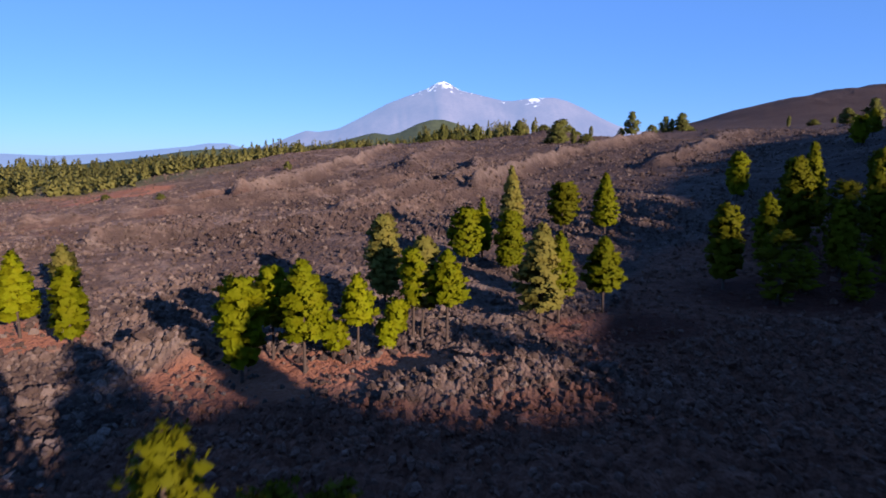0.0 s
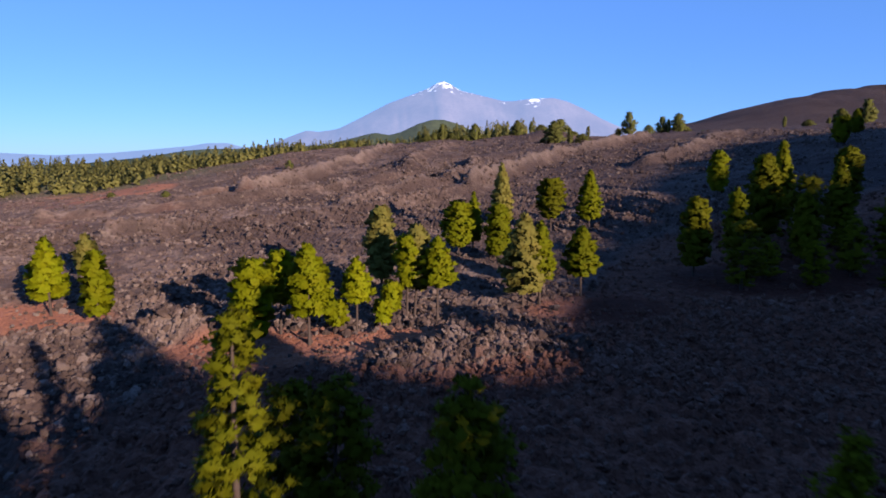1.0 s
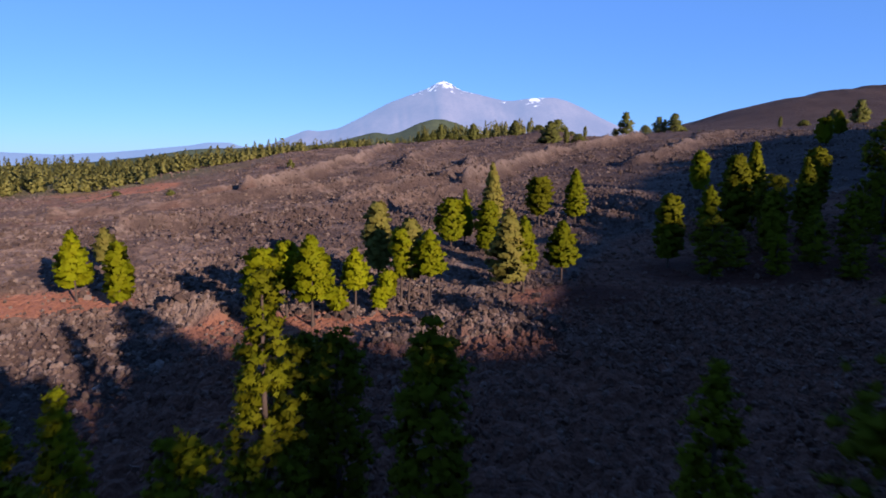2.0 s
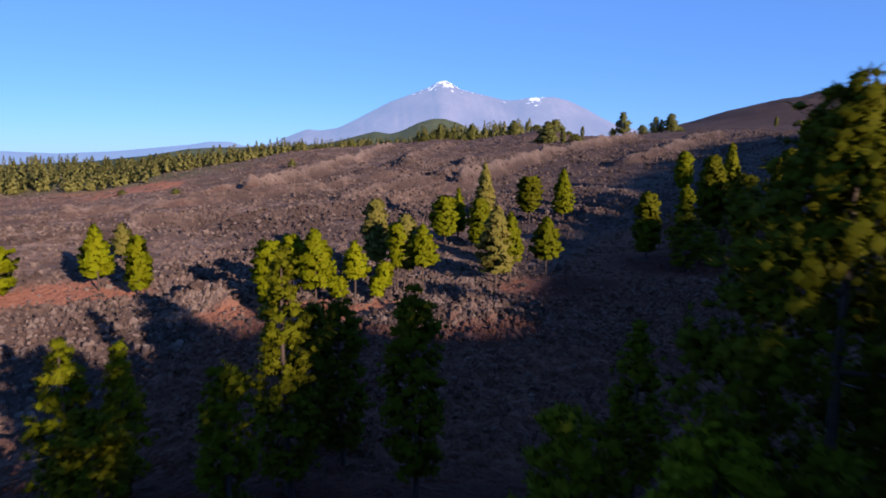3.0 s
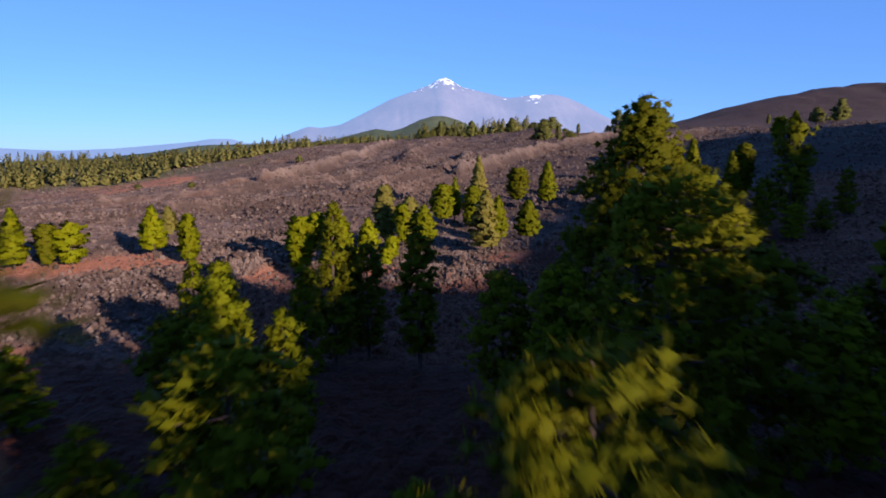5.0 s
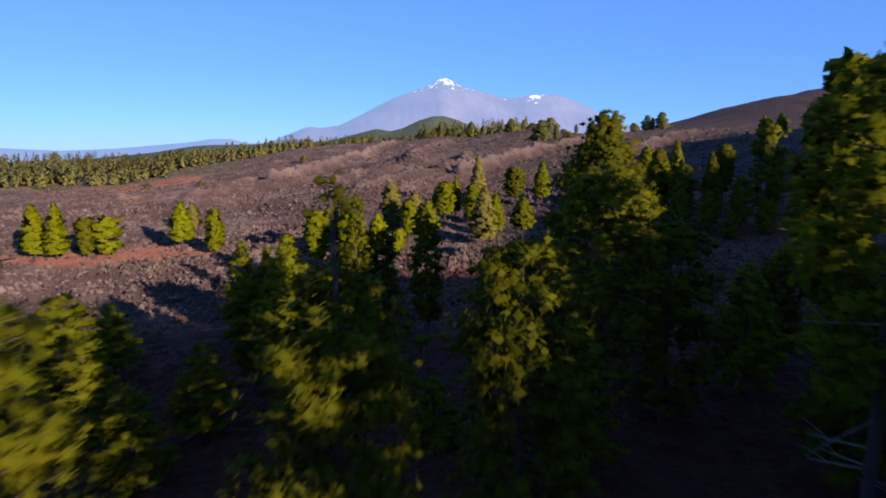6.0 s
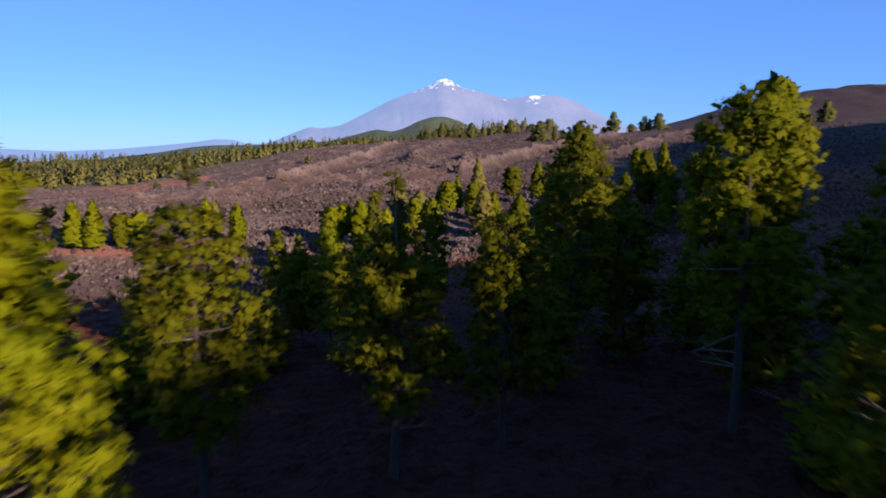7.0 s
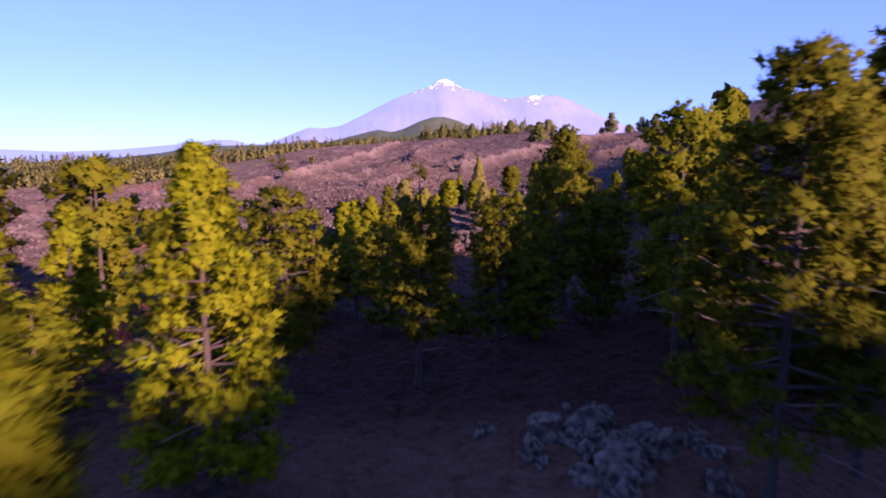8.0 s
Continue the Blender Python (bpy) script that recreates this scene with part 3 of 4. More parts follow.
# ---- far mountains ----
def mountain_material(name, low, high, snow=None, snow_from=0, haze=(0.3, 0.4, 0.7), glow=0.0):
    m, nt, bsdf = material(name)
    col = mix(nt, ramp(nt, spot(nt, 0.004, 8), (0.35, 0), (0.65, 1)), (*low, 1), (*high, 1))
    col = mix(nt, ramp(nt, spot(nt, 0.06, 6), (0.42, 0), (0.62, 0.25)), col, (low[0] * 0.5, low[1] * 0.5, low[2] * 0.5, 1))
    if snow:
        geo = nt.nodes.new("ShaderNodeNewGeometry")
        xyz = nt.nodes.new("ShaderNodeSeparateXYZ")
        nt.links.new(geo.outputs["Position"], xyz.inputs[0])
        patch = nt.nodes.new("ShaderNodeMath")
        patch.operation = "MULTIPLY_ADD"
        nt.links.new(spot(nt, 0.03, 9), patch.inputs[0])
        patch.inputs[1].default_value = 330
        drift = nt.nodes.new("ShaderNodeAttribute")
        drift.attribute_name = "snow"
        lift = nt.nodes.new("ShaderNodeMath")
        nt.links.new(xyz.outputs["Z"], lift.inputs[0])
        nt.links.new(drift.outputs["Fac"], lift.inputs[1])
        nt.links.new(lift.outputs[0], patch.inputs[2])
        edge = nt.nodes.new("ShaderNodeMapRange")
        edge.inputs["From Min"].default_value, edge.inputs["From Max"].default_value = snow_from, snow_from + 45
        nt.links.new(patch.outputs[0], edge.inputs["Value"])
        col = mix(nt, edge.outputs[0], col, (*snow, 1))
    nt.links.new(col, bsdf.inputs["Base Color"])
    bsdf.inputs["Roughness"].default_value = 1.0
    bsdf.inputs["Specular IOR Level"].default_value = 0.0
    # distance haze is put in as a faint bluish emission
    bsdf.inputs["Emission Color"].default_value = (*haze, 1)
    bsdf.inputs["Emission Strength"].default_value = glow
    return m


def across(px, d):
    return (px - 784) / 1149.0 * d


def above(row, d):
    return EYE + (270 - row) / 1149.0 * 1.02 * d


def mountain(name, label, outline_x, outline_z, y, depth, mat, rough, seed, kind="structure"):
    """A long mountain whose ridge line runs across at distance y; outline in metres across and up."""
    xs = np.linspace(outline_x[0], outline_x[-1], 300)
    ridge = np.interp(xs, outline_x, outline_z)
    ridge = np.convolve(np.pad(ridge, 3, mode="edge"), np.ones(7) / 7, mode="valid") * 0.6 + ridge * 0.4
    rows = np.linspace(-1, 0.4, 60)
    x, s = np.meshgrid(xs, rows)
    top = np.tile(ridge, (len(rows), 1))
    fall = np.clip(1 - np.abs(s) ** 1.1, 0, 1)
    z = (top + 150) * fall - 142 + rough * (fbm(x / 160, s * depth / 220, seed, 5) - 0.47) * np.minimum(1, 4 * np.abs(s)) * fall
    z = z + rough * 0.35 * (np.abs(value_noise(x / 55 + s * 1.5, s * 3, seed + 3) - 0.5) * 2 - 0.5) * np.minimum(1, 3 * np.abs(s)) * fall
    v = np.stack([x, y + s * depth, z - 8], axis=2).reshape(-1, 3)
    n, m = x.shape
    i, j = np.meshgrid(np.arange(n - 1), np.arange(m - 1), indexing="ij")
    f = np.stack([i * m + j, i * m + j + 1, (i + 1) * m + j + 1, (i + 1) * m + j], axis=2).reshape(-1, 4)
    me = mesh_of(name, v, f, mat)
    # snow lies lower on the second summit and in the gully beside it
    drift = me.attributes.new("snow", "FLOAT", "POINT")
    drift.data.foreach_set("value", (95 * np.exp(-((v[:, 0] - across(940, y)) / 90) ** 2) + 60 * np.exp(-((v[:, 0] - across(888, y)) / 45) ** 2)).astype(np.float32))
    return tagged(new(name, me), label, "mountain", kind=kind)


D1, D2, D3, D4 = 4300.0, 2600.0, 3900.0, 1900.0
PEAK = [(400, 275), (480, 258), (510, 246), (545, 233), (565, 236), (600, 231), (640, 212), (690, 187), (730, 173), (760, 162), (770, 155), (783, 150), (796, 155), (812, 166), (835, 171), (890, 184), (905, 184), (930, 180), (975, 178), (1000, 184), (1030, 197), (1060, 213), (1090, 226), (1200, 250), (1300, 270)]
VOLCANO = mountain_material("hazed_volcano_rock", (0.070, 0.052, 0.055), (0.125, 0.094, 0.090), (0.8, 0.8, 0.82), 590, (0.098, 0.160, 0.275), 1.0)
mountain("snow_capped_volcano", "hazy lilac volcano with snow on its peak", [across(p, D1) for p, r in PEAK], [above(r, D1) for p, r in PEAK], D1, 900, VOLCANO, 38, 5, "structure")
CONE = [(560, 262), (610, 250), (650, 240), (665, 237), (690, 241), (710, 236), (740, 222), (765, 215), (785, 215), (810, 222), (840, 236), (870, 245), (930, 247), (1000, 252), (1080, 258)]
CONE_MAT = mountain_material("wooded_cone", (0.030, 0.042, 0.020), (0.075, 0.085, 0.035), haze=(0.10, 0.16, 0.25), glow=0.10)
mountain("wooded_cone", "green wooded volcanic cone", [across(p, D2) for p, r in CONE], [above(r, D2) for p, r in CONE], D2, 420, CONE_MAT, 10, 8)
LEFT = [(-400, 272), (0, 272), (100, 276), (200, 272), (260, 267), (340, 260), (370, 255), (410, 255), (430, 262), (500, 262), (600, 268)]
RIDGE_MAT = mountain_material("hazed_ridge_rock", (0.03, 0.04, 0.06), (0.05, 0.055, 0.07), haze=(0.105, 0.178, 0.31), glow=1.0)
mountain("far_ridge", "distant ridge, pale blue from haze", [across(p, D3) for p, r in LEFT], [above(r, D3) for p, r in LEFT], D3, 300, RIDGE_MAT, 8, 11)
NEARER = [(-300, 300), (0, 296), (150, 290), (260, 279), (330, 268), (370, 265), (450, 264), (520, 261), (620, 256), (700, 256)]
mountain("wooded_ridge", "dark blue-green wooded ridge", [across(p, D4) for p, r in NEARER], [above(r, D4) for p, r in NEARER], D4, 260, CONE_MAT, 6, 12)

# ---- pines along the walk: x, y, top, crown radius, foot, shape, needles, further options ----
GREEN, GREY, SHADED, DIM = NEEDLES, NEEDLES_GREY, NEEDLES_SHADED, NEEDLES_DIM
FAR = dict(blades=4, width=0.034, density=2.1, puff=0.27, limbs=5, dead=1, gaps=0.05, spread=1.35, core_size=(0.7, 1.2), shell="tetra")
MID = dict(blades=9, width=0.028, limbs=6, dead=3, spread=1.3, puff=0.31, pads=0.66, per_pad=13, core_size=(0.4, 0.75))
NEAR = dict(blades=11, width=0.019, limbs=12, dead=6, puff=0.32, spread=1.3, pads=0.78, per_pad=18, core_size=(0.3, 0.65))
THIN = dict(FAR, puff=0.34, blades=5, width=0.05, density=1.8)
ROW_LABEL = "bright green pine on bare reddish soil, conical crown"
# the row on the red soil beyond the lava wall
ROW_PINES = [
    (-42.6, 63.3, 10.3, 2.1, 0.22, "cone", GREEN, FAR), (-36.0, 61.0, 9.3, 1.5, 0.16, "column", GREEN, FAR), (-46.5, 78.0, 9.0, 1.7, 0.2, "cone", GREY, FAR),
    (-17.0, 52.6, 9.6, 2.0, 0.17, "round", GREEN, FAR), (-15.6, 57.5, 9.7, 1.5, 0.38, "round", GREEN, FAR), (-12.1, 54.6, 11.0, 2.5, 0.31, "cone", GREEN, FAR),
    (-7.9, 58.1, 9.1, 1.65, 0.40, "cone", GREEN, FAR), (-4.6, 62.0, 5.6, 1.2, 0.25, "round", GREEN, FAR), (-2.2, 64.0, 11.7, 1.7, 0.30, "column", GREY, FAR),
    (-3.0, 63.0, 10.6, 1.3, 0.4, "round", GREEN, FAR), (0.4, 62.0, 10.6, 2.1, 0.42, "cone", GREEN, FAR), (-6.5, 71.0, 13.4, 1.8, 0.2, "column", GREY, FAR),
    (3.4, 90.0, 12.4, 2.4, 0.2, "column", DIM, FAR), (5.6, 93.0, 13.6, 1.3, 0.2, "cone", DIM, FAR), (9.2, 88.0, 12.2, 2.0, 0.15, "column", DIM, FAR), (11.0, 105.0, 18.0, 1.9, 0.2, "cone", GREY, FAR),
    (10.4, 67.5, 12.9, 2.7, 0.14, "cone", GREY, FAR), (12.4, 67.8, 11.9, 1.7, 0.3, "cone", DIM, FAR), (17.8, 70.5, 10.8, 2.2, 0.30, "cone", DIM, FAR), (26.4, 105.0, 16.7, 2.1, 0.2, "cone", DIM, FAR),
    (20.2, 108.0, 14.8, 2.6, 0.25, "round", SHADED, FAR), (-5.4, 60.2, 4.0, 0.9, 0.1, "round", GREEN, FAR), (-10.0, 58.0, 4.6, 1.2, 0.2, "round", GREEN, FAR),
]
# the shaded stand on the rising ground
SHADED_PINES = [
    (34.5, 78.3, 13.9, 2.0, 0.15, "column", SHADED, THIN), (43.0, 85.5, 14.6, 1.4, 0.18, "column", DIM, THIN), (49.0, 90.0, 19.5, 2.3, 0.15, "column", SHADED, THIN), (55.0, 97.0, 21.8, 2.2, 0.15, "cone", SHADED, THIN),
    (51.0, 82.0, 14.0, 1.6, 0.15, "column", SHADED, THIN), (60.0, 90.0, 19.0, 2.0, 0.2, "cone", SHADED, THIN), (66.0, 98.0, 20.5, 2.0, 0.2, "round", SHADED, THIN), (58.0, 128.0, 20.0, 2.0, 0.15, "column", DIM, THIN),
    (116.0, 183.0, 30.0, 2.5, 0.15, "round", DIM, THIN), (128.0, 196.0, 33.0, 2.3, 0.2, "cone", DIM, THIN),
]
# the left clump
CLUMP_PINES = [
    (-54.0, 60.0, 7.6, 2.6, 0.08, "round", GREEN, FAR), (-61.0, 57.0, 10.6, 2.0, 0.1, "cone", GREEN, FAR), (-65.0, 57.5, 10.2, 2.2, 0.1, "cone", GREEN, FAR), (-57.0, 59.0, 7.8, 1.8, 0.1, "round", SHADED, FAR),
]
# the nearer slope
SLOPE_PINES = [
    (-4.8, 10.6, 15.4, 1.5, 0.12, "cone", SHADED, MID), (-5.6, 4.2, 11.7, 1.0, 0.15, "column", DIM, MID), (-2.8, 15.4, 11.5, 1.4, 0.12, "column", SHADED, MID), (-4.6, 16.4, 11.2, 1.3, 0.12, "column", SHADED, MID),
    (1.8, 10.0, 13.4, 1.3, 0.15, "column", SHADED, MID), (13.1, 10.9, 11.4, 1.4, 0.15, "cone", SHADED, MID), (-14.9, 8.4, 11.2, 1.6, 0.15, "cone", DIM, MID), (-13.2, 10.6, 10.4, 1.1, 0.15, "cone", DIM, MID),
    (-12.6, 6.5, 8.0, 1.6, 0.15, "round", SHADED, MID), (-5.9, -11.6, 14.4, 1.9, 0.2, "cone", DIM, MID), (-3.3, -11.2, 12.6, 1.2, 0.2, "cone", DIM, MID), (-8.5, -10.0, 11.6, 1.6, 0.2, "round", SHADED, MID),
    (9.4, -6.8, 13.3, 1.6, 0.2, "round", DIM, MID), (7.0, -3.0, 12.2, 1.7, 0.2, "round", SHADED, MID), (12.2, -8.5, 12.5, 1.5, 0.2, "cone", SHADED, MID),
    (14.6, -3.2, 22.3, 4.3, 0.28, "old", SHADED, dict(MID, puff=0.32, width=0.022, leader=0.9, dead=3, gaps=0.1, pads=1.0, per_pad=34)),
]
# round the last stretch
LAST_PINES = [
    (0.7, -34.9, 18.8, 1.75, 0.25, "round", SHADED, dict(NEAR, leader=2.4)), (5.4, -31.2, 17.0, 1.9, 0.28, "column", SHADED, NEAR), (-5.7, -38.2, 19.4, 2.0, 0.25, "round", SHADED, dict(NEAR, leader=1.9)),
    (-6.0, -48.1, 19.9, 2.8, 0.06, "cone", GREEN, dict(NEAR, pads=0.75, per_pad=24)), (-18.8, -33.9, 16.8, 1.9, 0.15, "cone", GREEN, MID), (-5.2, -60.3, 17.2, 1.0, 0.2, "round", DIM, dict(NEAR, blades=26, pads=0.55)),
    (16.9, -29.5, 22.7, 2.9, 0.36, "round", DIM, dict(MID, pads=0.8, per_pad=18, leader=0.8, gaps=0.15, dead=8)), (30.0, -5.5, 25.7, 2.5, 0.25, "column", DIM, dict(FAR, puff=0.45)), (13.1, -49.3, 23.0, 3.7, 0.2, "old", SHADED, dict(NEAR, pads=0.85, per_pad=28, dead=9, gaps=0.15)),
    (18.6, -45.4, 24.4, 3.0, 0.2, "old", SHADED, dict(MID, puff=0.3, pads=0.8, per_pad=20)), (11.0, -18.0, 18.2, 2.6, 0.3, "round", SHADED, NEAR),
]


PINES = ROW_PINES + SHADED_PINES + CLUMP_PINES + SLOPE_PINES + LAST_PINES
# fill of the stand beside the walk: x, y, height, crown radius
# the tall pines at (29, -26) and (22, -35) are added to cast shade
STAND_EAST = [
    (20.0, -24.0, 9.0, 2.2), (24.5, -18.0, 9.8, 2.4), (29.0, -26.0, 16.5, 3.2), (22.0, -10.0, 8.6, 2.2), (27.5, -3.0, 9.0, 2.3), (34.0, -12.0, 10.5, 2.6), (19.5, 1.5, 7.0, 1.9), (40.0, -2.0, 9.4, 2.4),
    (36.0, -24.0, 11.7, 2.8), (44.0, -16.0, 11.7, 2.6), (15.5, -14.5, 6.6, 2.0), (18.5, -36.0, 7.4, 2.3), (22.0, -35.0, 13.0, 2.5), (8.5, -23.0, 6.6, 1.9), (50.0, 4.0, 10.9, 2.5), (32.0, 8.0, 7.8, 2.2),
]
STAND_WEST = [
    (-13.5, -20.0, 6.7, 2.0), (-18.0, -14.0, 7.0, 2.1), (-23.5, -22.0, 8.1, 2.2), (-20.0, -5.0, 5.9, 1.9), (-28.0, -12.0, 7.4, 2.2), (-26.0, -32.0, 8.1, 2.4), (-32.0, -24.0, 8.5, 2.3), (-13.0, -28.5, 5.9, 2.0),
    (-9.5, -24.0, 5.2, 1.7), (-34.0, -3.0, 6.7, 2.2), (-2.5, -21.0, 4.8, 1.6), (2.8, -19.0, 4.4, 1.5), (-40.0, -16.0, 8.1, 2.4), (-16.0, -42.0, 6.3, 2.0), (-24.5, -41.0, 7.8, 2.3), (-9.0, -17.5, 5.9, 1.7),
]
STAND_SLOPE = [
    (54.0, 76.0, 9.0, 2.2), (62.0, 80.0, 10.0, 2.4), (70.0, 86.0, 11.0, 2.5), (78.0, 98.0, 12.0, 2.6), (82.0, 88.0, 11.0, 2.4), (47.0, 72.0, 6.0, 1.6),
    (38.0, 72.0, 5.0, 1.8), (43.0, 76.0, 6.5, 2.0), (56.0, 70.0, 6.0, 2.0), (64.0, 73.0, 6.5, 2.1), (52.0, 84.0, 7.0, 2.0), (60.0, 88.0, 7.5, 2.1), (72.0, 78.0, 7.0, 2.2),
]
STAND = STAND_EAST + STAND_WEST + STAND_SLOPE
# lone pines on and behind the far crest: x, y, height, crown radius, variant
CREST_EAST = [
    (163.0, 568.0, 24.0, 5.5, 0), (155.0, 573.0, 8.9, 3.5, 1), (180.0, 568.0, 14.2, 4.0, 1), (195.0, 578.0, 9.7, 2.4, 0), (199.0, 573.0, 13.8, 1.8, 2), (206.0, 568.0, 10.8, 3.2, 0),
    (221.0, 589.0, 8.1, 3.1, 1), (67.0, 487.0, 11.7, 2.6, 2), (76.0, 497.0, 14.5, 5.0, 1), (92.0, 507.0, 8.5, 3.4, 0), (81.0, 492.0, 10.1, 3.1, 1), (61.0, 527.0, 8.5, 2.2, 0),
    (59.0, 537.0, 12.0, 1.6, 2), (114.0, 507.0, 9.6, 2.3, 2), (104.0, 512.0, 7.0, 2.8, 1), (88.0, 404.0, 11.5, 4.4, 1), (78.0, 393.0, 10.9, 2.8, 2), (67.0, 383.0, 9.0, 2.8, 0),
    (63.0, 393.0, 7.5, 2.8, 1),
]
CREST_MIDDLE = [
    (-12.0, 475.0, 10.7, 3.7, 1), (-6.0, 485.0, 10.9, 3.0, 1), (-0.0, 485.0, 7.8, 1.7, 0), (7.0, 496.0, 11.5, 3.4, 1), (12.0, 506.0, 9.6, 2.8, 2), (18.0, 506.0, 10.9, 3.5, 1),
    (26.0, 516.0, 9.1, 2.4, 0), (33.0, 516.0, 8.9, 2.8, 1), (-17.0, 495.0, 7.7, 2.3, 2), (-43.0, 526.0, 7.3, 2.9, 1), (-135.0, 607.0, 8.0, 2.5, 0), (-107.0, 566.0, 7.8, 5.3, 1),
    (-98.0, 587.0, 6.1, 4.1, 1), (-86.0, 607.0, 5.4, 2.2, 0), (-67.0, 607.0, 6.3, 3.8, 1), (-148.0, 565.0, 7.8, 3.1, 1), (-146.0, 606.0, 7.3, 2.8, 2),
]
CREST_WEST = [
    (-159.0, 483.0, 11.7, 3.8, 1), (-109.4, 251.0, 4.6, 1.5, 1), (-160.6, 308.8, 6.0, 2.0, 1), (-79.0, 332.0, 3.0, 1.0, 0), (-173.0, 565.0, 8.3, 2.6, 2), (343.0, 611.0, 12.0, 4.7, 1),
    (312.0, 510.0, 8.5, 3.1, 0), (341.0, 651.0, 12.3, 3.0, 2), (318.0, 488.0, 12.1, 3.0, 0), (395.0, 632.0, 10.8, 3.9, 1), (244.0, 610.0, 6.3, 2.3, 1), (386.0, 652.0, 8.9, 3.5, 2),
]
CREST = CREST_EAST + CREST_MIDDLE + CREST_WEST


def plant_all():
    for k, (x, y, top, radius, foot, shape, needles, more) in enumerate(PINES):
        g = ground_z(x, y)
        row = k < 23
        tree = pine(100 + k, top - g, radius, foot, shape, needles, label=ROW_LABEL if row and needles in (GREEN, DIM) else "dusty grey-green pine with slender crown" if needles is GREY else "green pine standing in shade, its needles darkened to match" if needles is SHADED else "", group="pine row on the red soil" if row else "pine stand", **more)
        tree.location = (x, y, g)
    models = [pine(900 + k, 10.0, 2.2, 0.09, shape, needles, group="pine stand", label="green pine in the shaded stand, needles darkened", **dict(MID, blades=9, width=0.045, puff=0.47, pads=0.0)) for k, (shape, needles) in enumerate((("cone", SHADED), ("column", DIM), ("round", SHADED), ("cone", DIM)))]
    used = set()
    for k, (x, y, height, radius) in enumerate(STAND):
        m = pose(x, y, ground_z(x, y), 0, 0, 47 * k) @ Matrix.Diagonal((radius / 2.2, radius / 2.2, height / 10.0, 1))
        model = models[k % 4]
        if k % 4 in used:
            copy_thing(model, m)
        else:
            used.add(k % 4)
            model.matrix_basis = m
    far = [pine(950 + k, 12.0, 3.0, 0.12, shape, needles, blades=10, width=0.13, puff=0.8, limbs=3, dead=0, group="pines on the crest", label="small far pine on the lava crest") for k, (shape, needles) in enumerate((("old", NEEDLES_CREST), ("cone", NEEDLES_CREST), ("column", NEEDLES_CREST)))]
    used = set()
    for k, (x, y, height, radius, kind) in enumerate(CREST):
        m = pose(x, y, ground_z(x, y) - 0.3, 0, 0, 61 * k) @ Matrix.Diagonal((radius / 2.8, radius / 2.8, height / 13.5, 1))
        if kind in used:
            copy_thing(far[kind], m)
        else:
            used.add(kind)
            far[kind].matrix_basis = m


plant_all()


# ---- the wood beyond the lava, too many trees to count ----
def build_wood():
    rng = np.random.default_rng(77)
    cs, rs, ax = [], [], []
    made = 0
    while made < 800:
        if made < 90:
            x, y = rng.uniform(-22, 78), rng.uniform(530, 660)
        else:
            y = 355 + 550 * rng.random() ** 1.3
            edge = np.interp(y, [355, 372, 385, 440, 480, 560, 650, 800, 905], [-300, -200, -186, -168, -150, -135, -127, -50, 150])
            x = edge - rng.exponential(110) + rng.normal(0, 5)
            if x < -0.72 * (y + 80) or fbm(x / 30, y / 30, 40) < 0.34:
                continue
        made += 1
        g = ground_z(x, y)
        h, r = rng.uniform(8, 16), rng.uniform(2.6, 4.3)
        shape = "cone" if rng.random() < 0.55 else "round"
        for j in range(38):
            t = (j + 0.5) / 38
            w = r * float(crown_profile(shape, t)) * rng.uniform(0.25, 0.95)
            az = j * 2.4 + rng.normal(0, 0.5)
            cs.append((x + w * math.cos(az), y + w * math.sin(az), g + h * (0.08 + 0.90 * t)))
            rs.append(r * (0.36 - 0.20 * t))
            ax.append((x, y, g + h * (0.08 + 0.90 * t) - 1.5))
    v, f, nrm = tufts(rng, np.array(cs), np.array(rs), np.array(ax), 3, 0.20, 1.3, (0.7, 1.25), "tetra")
    tagged(new("far_pine_wood", mesh_of("far_pine_wood", v, f, NEEDLES_WOOD, normals=nrm)), "wide belt of green pine wood beyond the lava", "wood", kind="stuff")


# haze over the far wood is mixed into this green
NEEDLES_WOOD = needle_material("hazed_wood_needles", (0.200, 0.195, 0.055), (0.135, 0.136, 0.042))
build_wood()


# ---- loose lava rocks ----
def rock_shape(rng, fine):
    v, f = ICO_V.copy(), ICO_F.copy()
    if fine:
        edge, vs, fs = {}, [tuple(p) for p in v], []
        for a, b2, c2 in f:
            mids = []
            for p, q in ((a, b2), (b2, c2), (c2, a)):
                key = (min(p, q), max(p, q))
                if key not in edge:
                    edge[key] = len(vs)
                    m = (v[p] + v[q]) / 2
                    vs.append(tuple(m / np.linalg.norm(m)))
                mids.append(edge[key])
            fs += [(a, mids[0], mids[2]), (b2, mids[1], mids[0]), (c2, mids[2], mids[1]), tuple(mids)]
        v, f = np.array(vs), np.array(fs)
    v = v * rng.uniform(0.5, 1.25, (len(v), 1))
    for k in range(3):
        n = rng.normal(size=3)
        n /= np.linalg.norm(n)
        over = np.maximum(0, v @ n - rng.uniform(0.45, 0.7))
        v = v - over[:, None] * n * 0.9
    return v * np.array([1, rng.uniform(0.7, 1), rng.uniform(0.55, 0.95)]), f


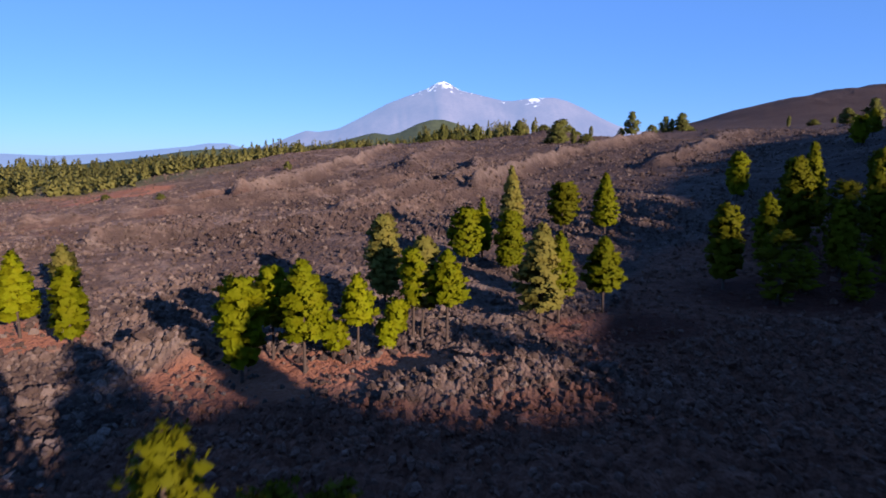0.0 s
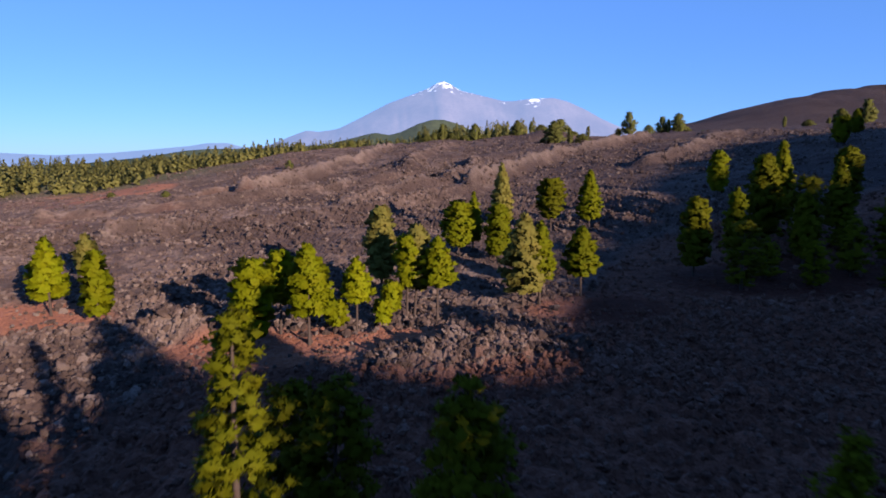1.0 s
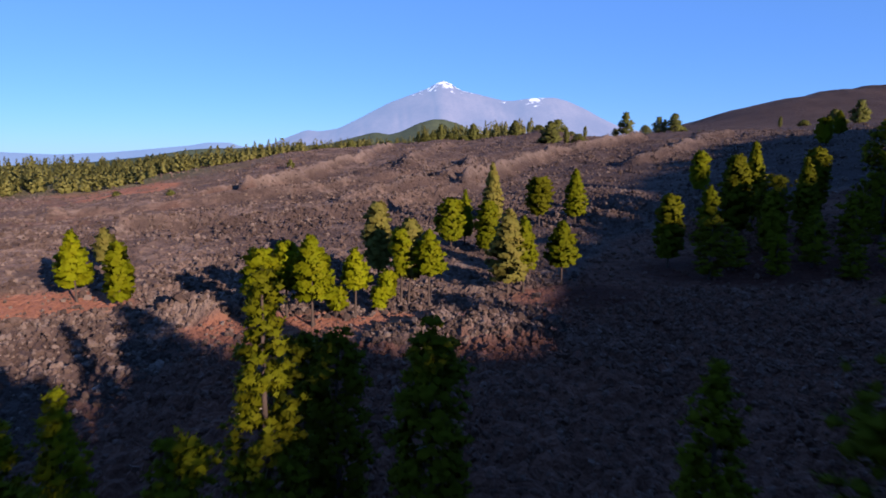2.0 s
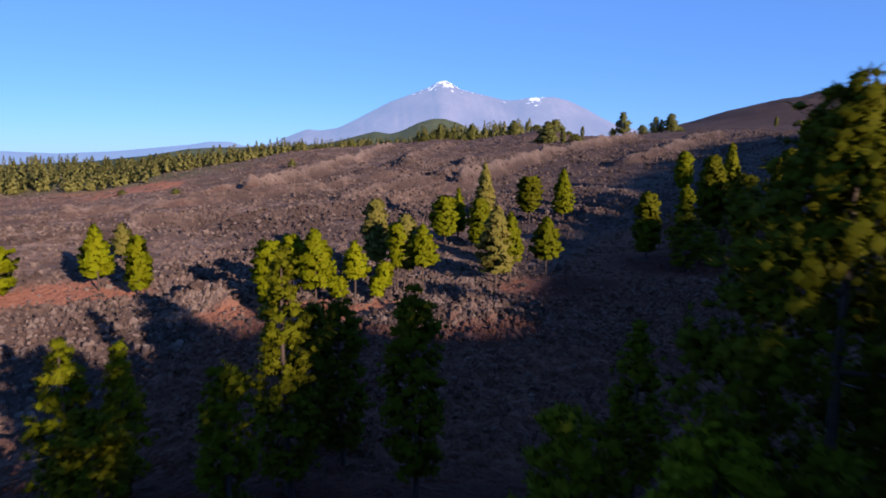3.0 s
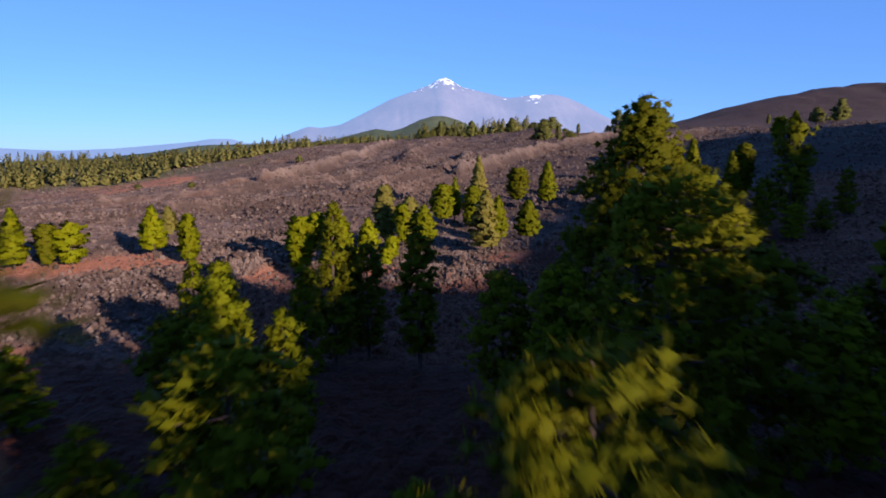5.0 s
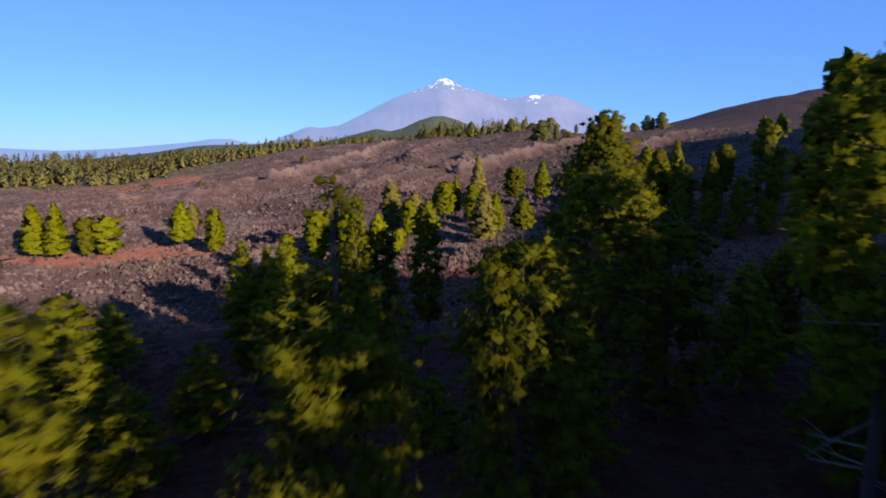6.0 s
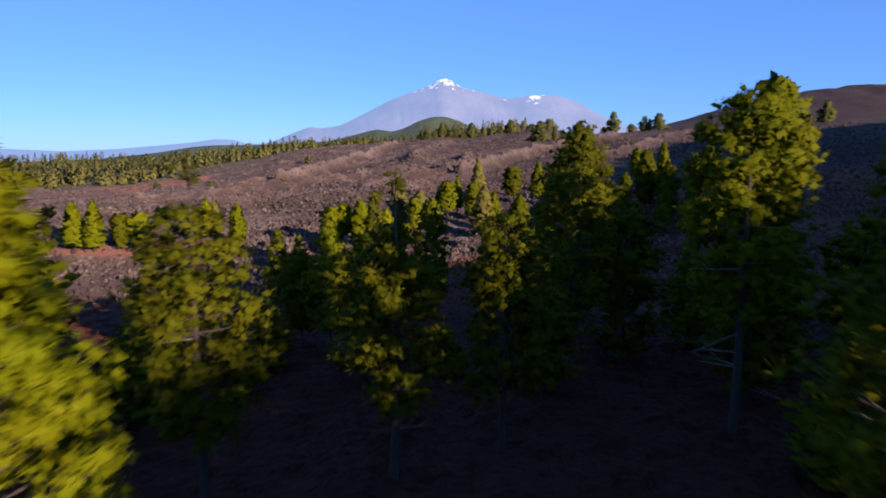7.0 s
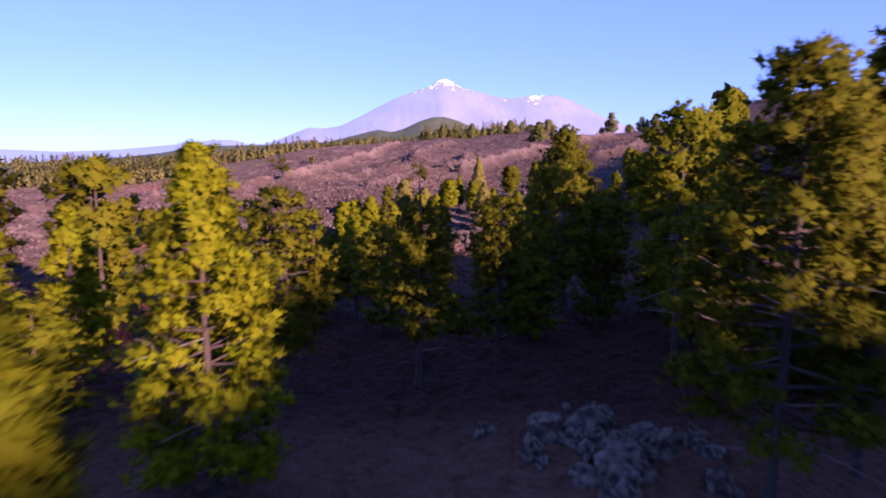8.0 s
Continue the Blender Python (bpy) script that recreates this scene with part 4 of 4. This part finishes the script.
def build_rocks():
    rng = np.random.default_rng(5)
    ground = bpy.data.objects["ground"]
    shapes = [rock_shape(rng, True) for k in range(9)]
    meshes = [mesh_of("boulder", v, f, m, flat=True) for m in (ROCK, ROCK_SHADE, ROCK_GREY) for v, f in shapes]
    spots = []
    for k in range(300):
        zone = k % 6
        if zone < 2:
            x, y, s = rng.normal(5, 8), rng.normal(50.5, 1.8), rng.uniform(0.22, 0.62)
        elif zone == 2:
            x, y, s = rng.normal(-25, 4.0), rng.normal(58.5, 1.5), rng.uniform(0.3, 0.9)
        elif zone == 3:
            x, y, s = rng.normal(9.2, 2.0), rng.normal(-44.5, 2.2), rng.uniform(0.35, 0.95)
        elif zone == 4:
            x, y, s = rng.uniform(-32, 34), rng.uniform(22, 48), rng.uniform(0.25, 0.55)
        else:
            x, y, s = rng.uniform(-45, 36), rng.uniform(60, 90), rng.uniform(0.3, 0.7)
        spots.append((x, y, s))
    spots += [(8.4, -42.4, 1.35), (10.4, -44.0, 1.1), (11.6, -43.0, 1.0), (8.8, -46.5, 1.1), (-27.5, 58.0, 1.1), (1.8, 58.8, 1.2), (-22.0, 57.0, 0.9), (13.5, 50.5, 1.2), (10.0, 51.5, 0.9)]
    for k, (x, y, s) in enumerate(spots):
        ob = part("boulder", meshes[k % 9 + (18 if y < -35 else 9 * int(shade_zone(np.array(x), np.array(y)) > 0.5 and y > 0))], ground)
        ob.matrix_basis = pose(x, y, ground_z(x, y) + 0.15 * s, rng.uniform(-25, 25), rng.uniform(-25, 25), rng.uniform(0, 360)) @ Matrix.Diagonal((s, s, s, 1))
    small = [rock_shape(rng, False) for k in range(12)]
    chips = [(OCTA_V * rng.uniform(0.6, 1.2, (6, 1)) @ np.array(Euler(rng.uniform(-3, 3, 3)).to_matrix()), OCTA_F) for k in range(24)]
    n = 85000
    a = np.radians(rng.uniform(-38, 38, n))
    r = np.exp(rng.uniform(math.log(125), math.log(620), n))
    x, y = 2 + np.sin(a) * r, -84 + np.cos(a) * r
    near = 13000
    x = np.concatenate([x, rng.uniform(-48, 48, near)])
    y = np.concatenate([y, 18 + 60 * rng.random(near) ** 0.85])
    n = n + near
    r = np.hypot(x - 2, y + 84)
    keep = rng.random(n) > 0.88 * smooth(0.2, 0.6, soil_mask(x, y))
    keep &= rng.random(n) < 0.30 + 0.70 * np.maximum(rubble(x, y), smooth(70, 50, y))
    x, y, r = x[keep], y[keep], r[keep]
    z = lie(x, y) + relief(x, y)
    size = np.minimum(rng.lognormal(-0.05, 0.4, len(x)), 2.2) * np.interp(r, [40, 90, 140, 250, 560], [0.10, 0.22, 0.30, 0.36, 0.48])
    pieces = []
    for k in range(len(x)):
        v, f = small[k % 12] if r[k] < 160 else chips[k % 24]
        q = Euler(rng.uniform(-3.1, 3.1, 3)).to_matrix()
        pieces.append((v @ np.array(q).T * size[k] + np.array([x[k], y[k], z[k] + 0.25 * size[k]]), f))
    shade_tone = shade_zone(x, y) > 0.5
    for name, mat, which, label in (("lava_rocks", ROCK, ~shade_tone, "countless broken brown lava rocks"), ("young_lava_rocks", ROCK_SHADE, shade_tone, "countless broken lava rocks, coloured for the shade they lie in")):
        chosen = [p for p, w in zip(pieces, which) if w]
        tagged(part(name, mesh_of(name, *joined(chosen), mat, flat=True), ground, label), kind="stuff")


build_rocks()
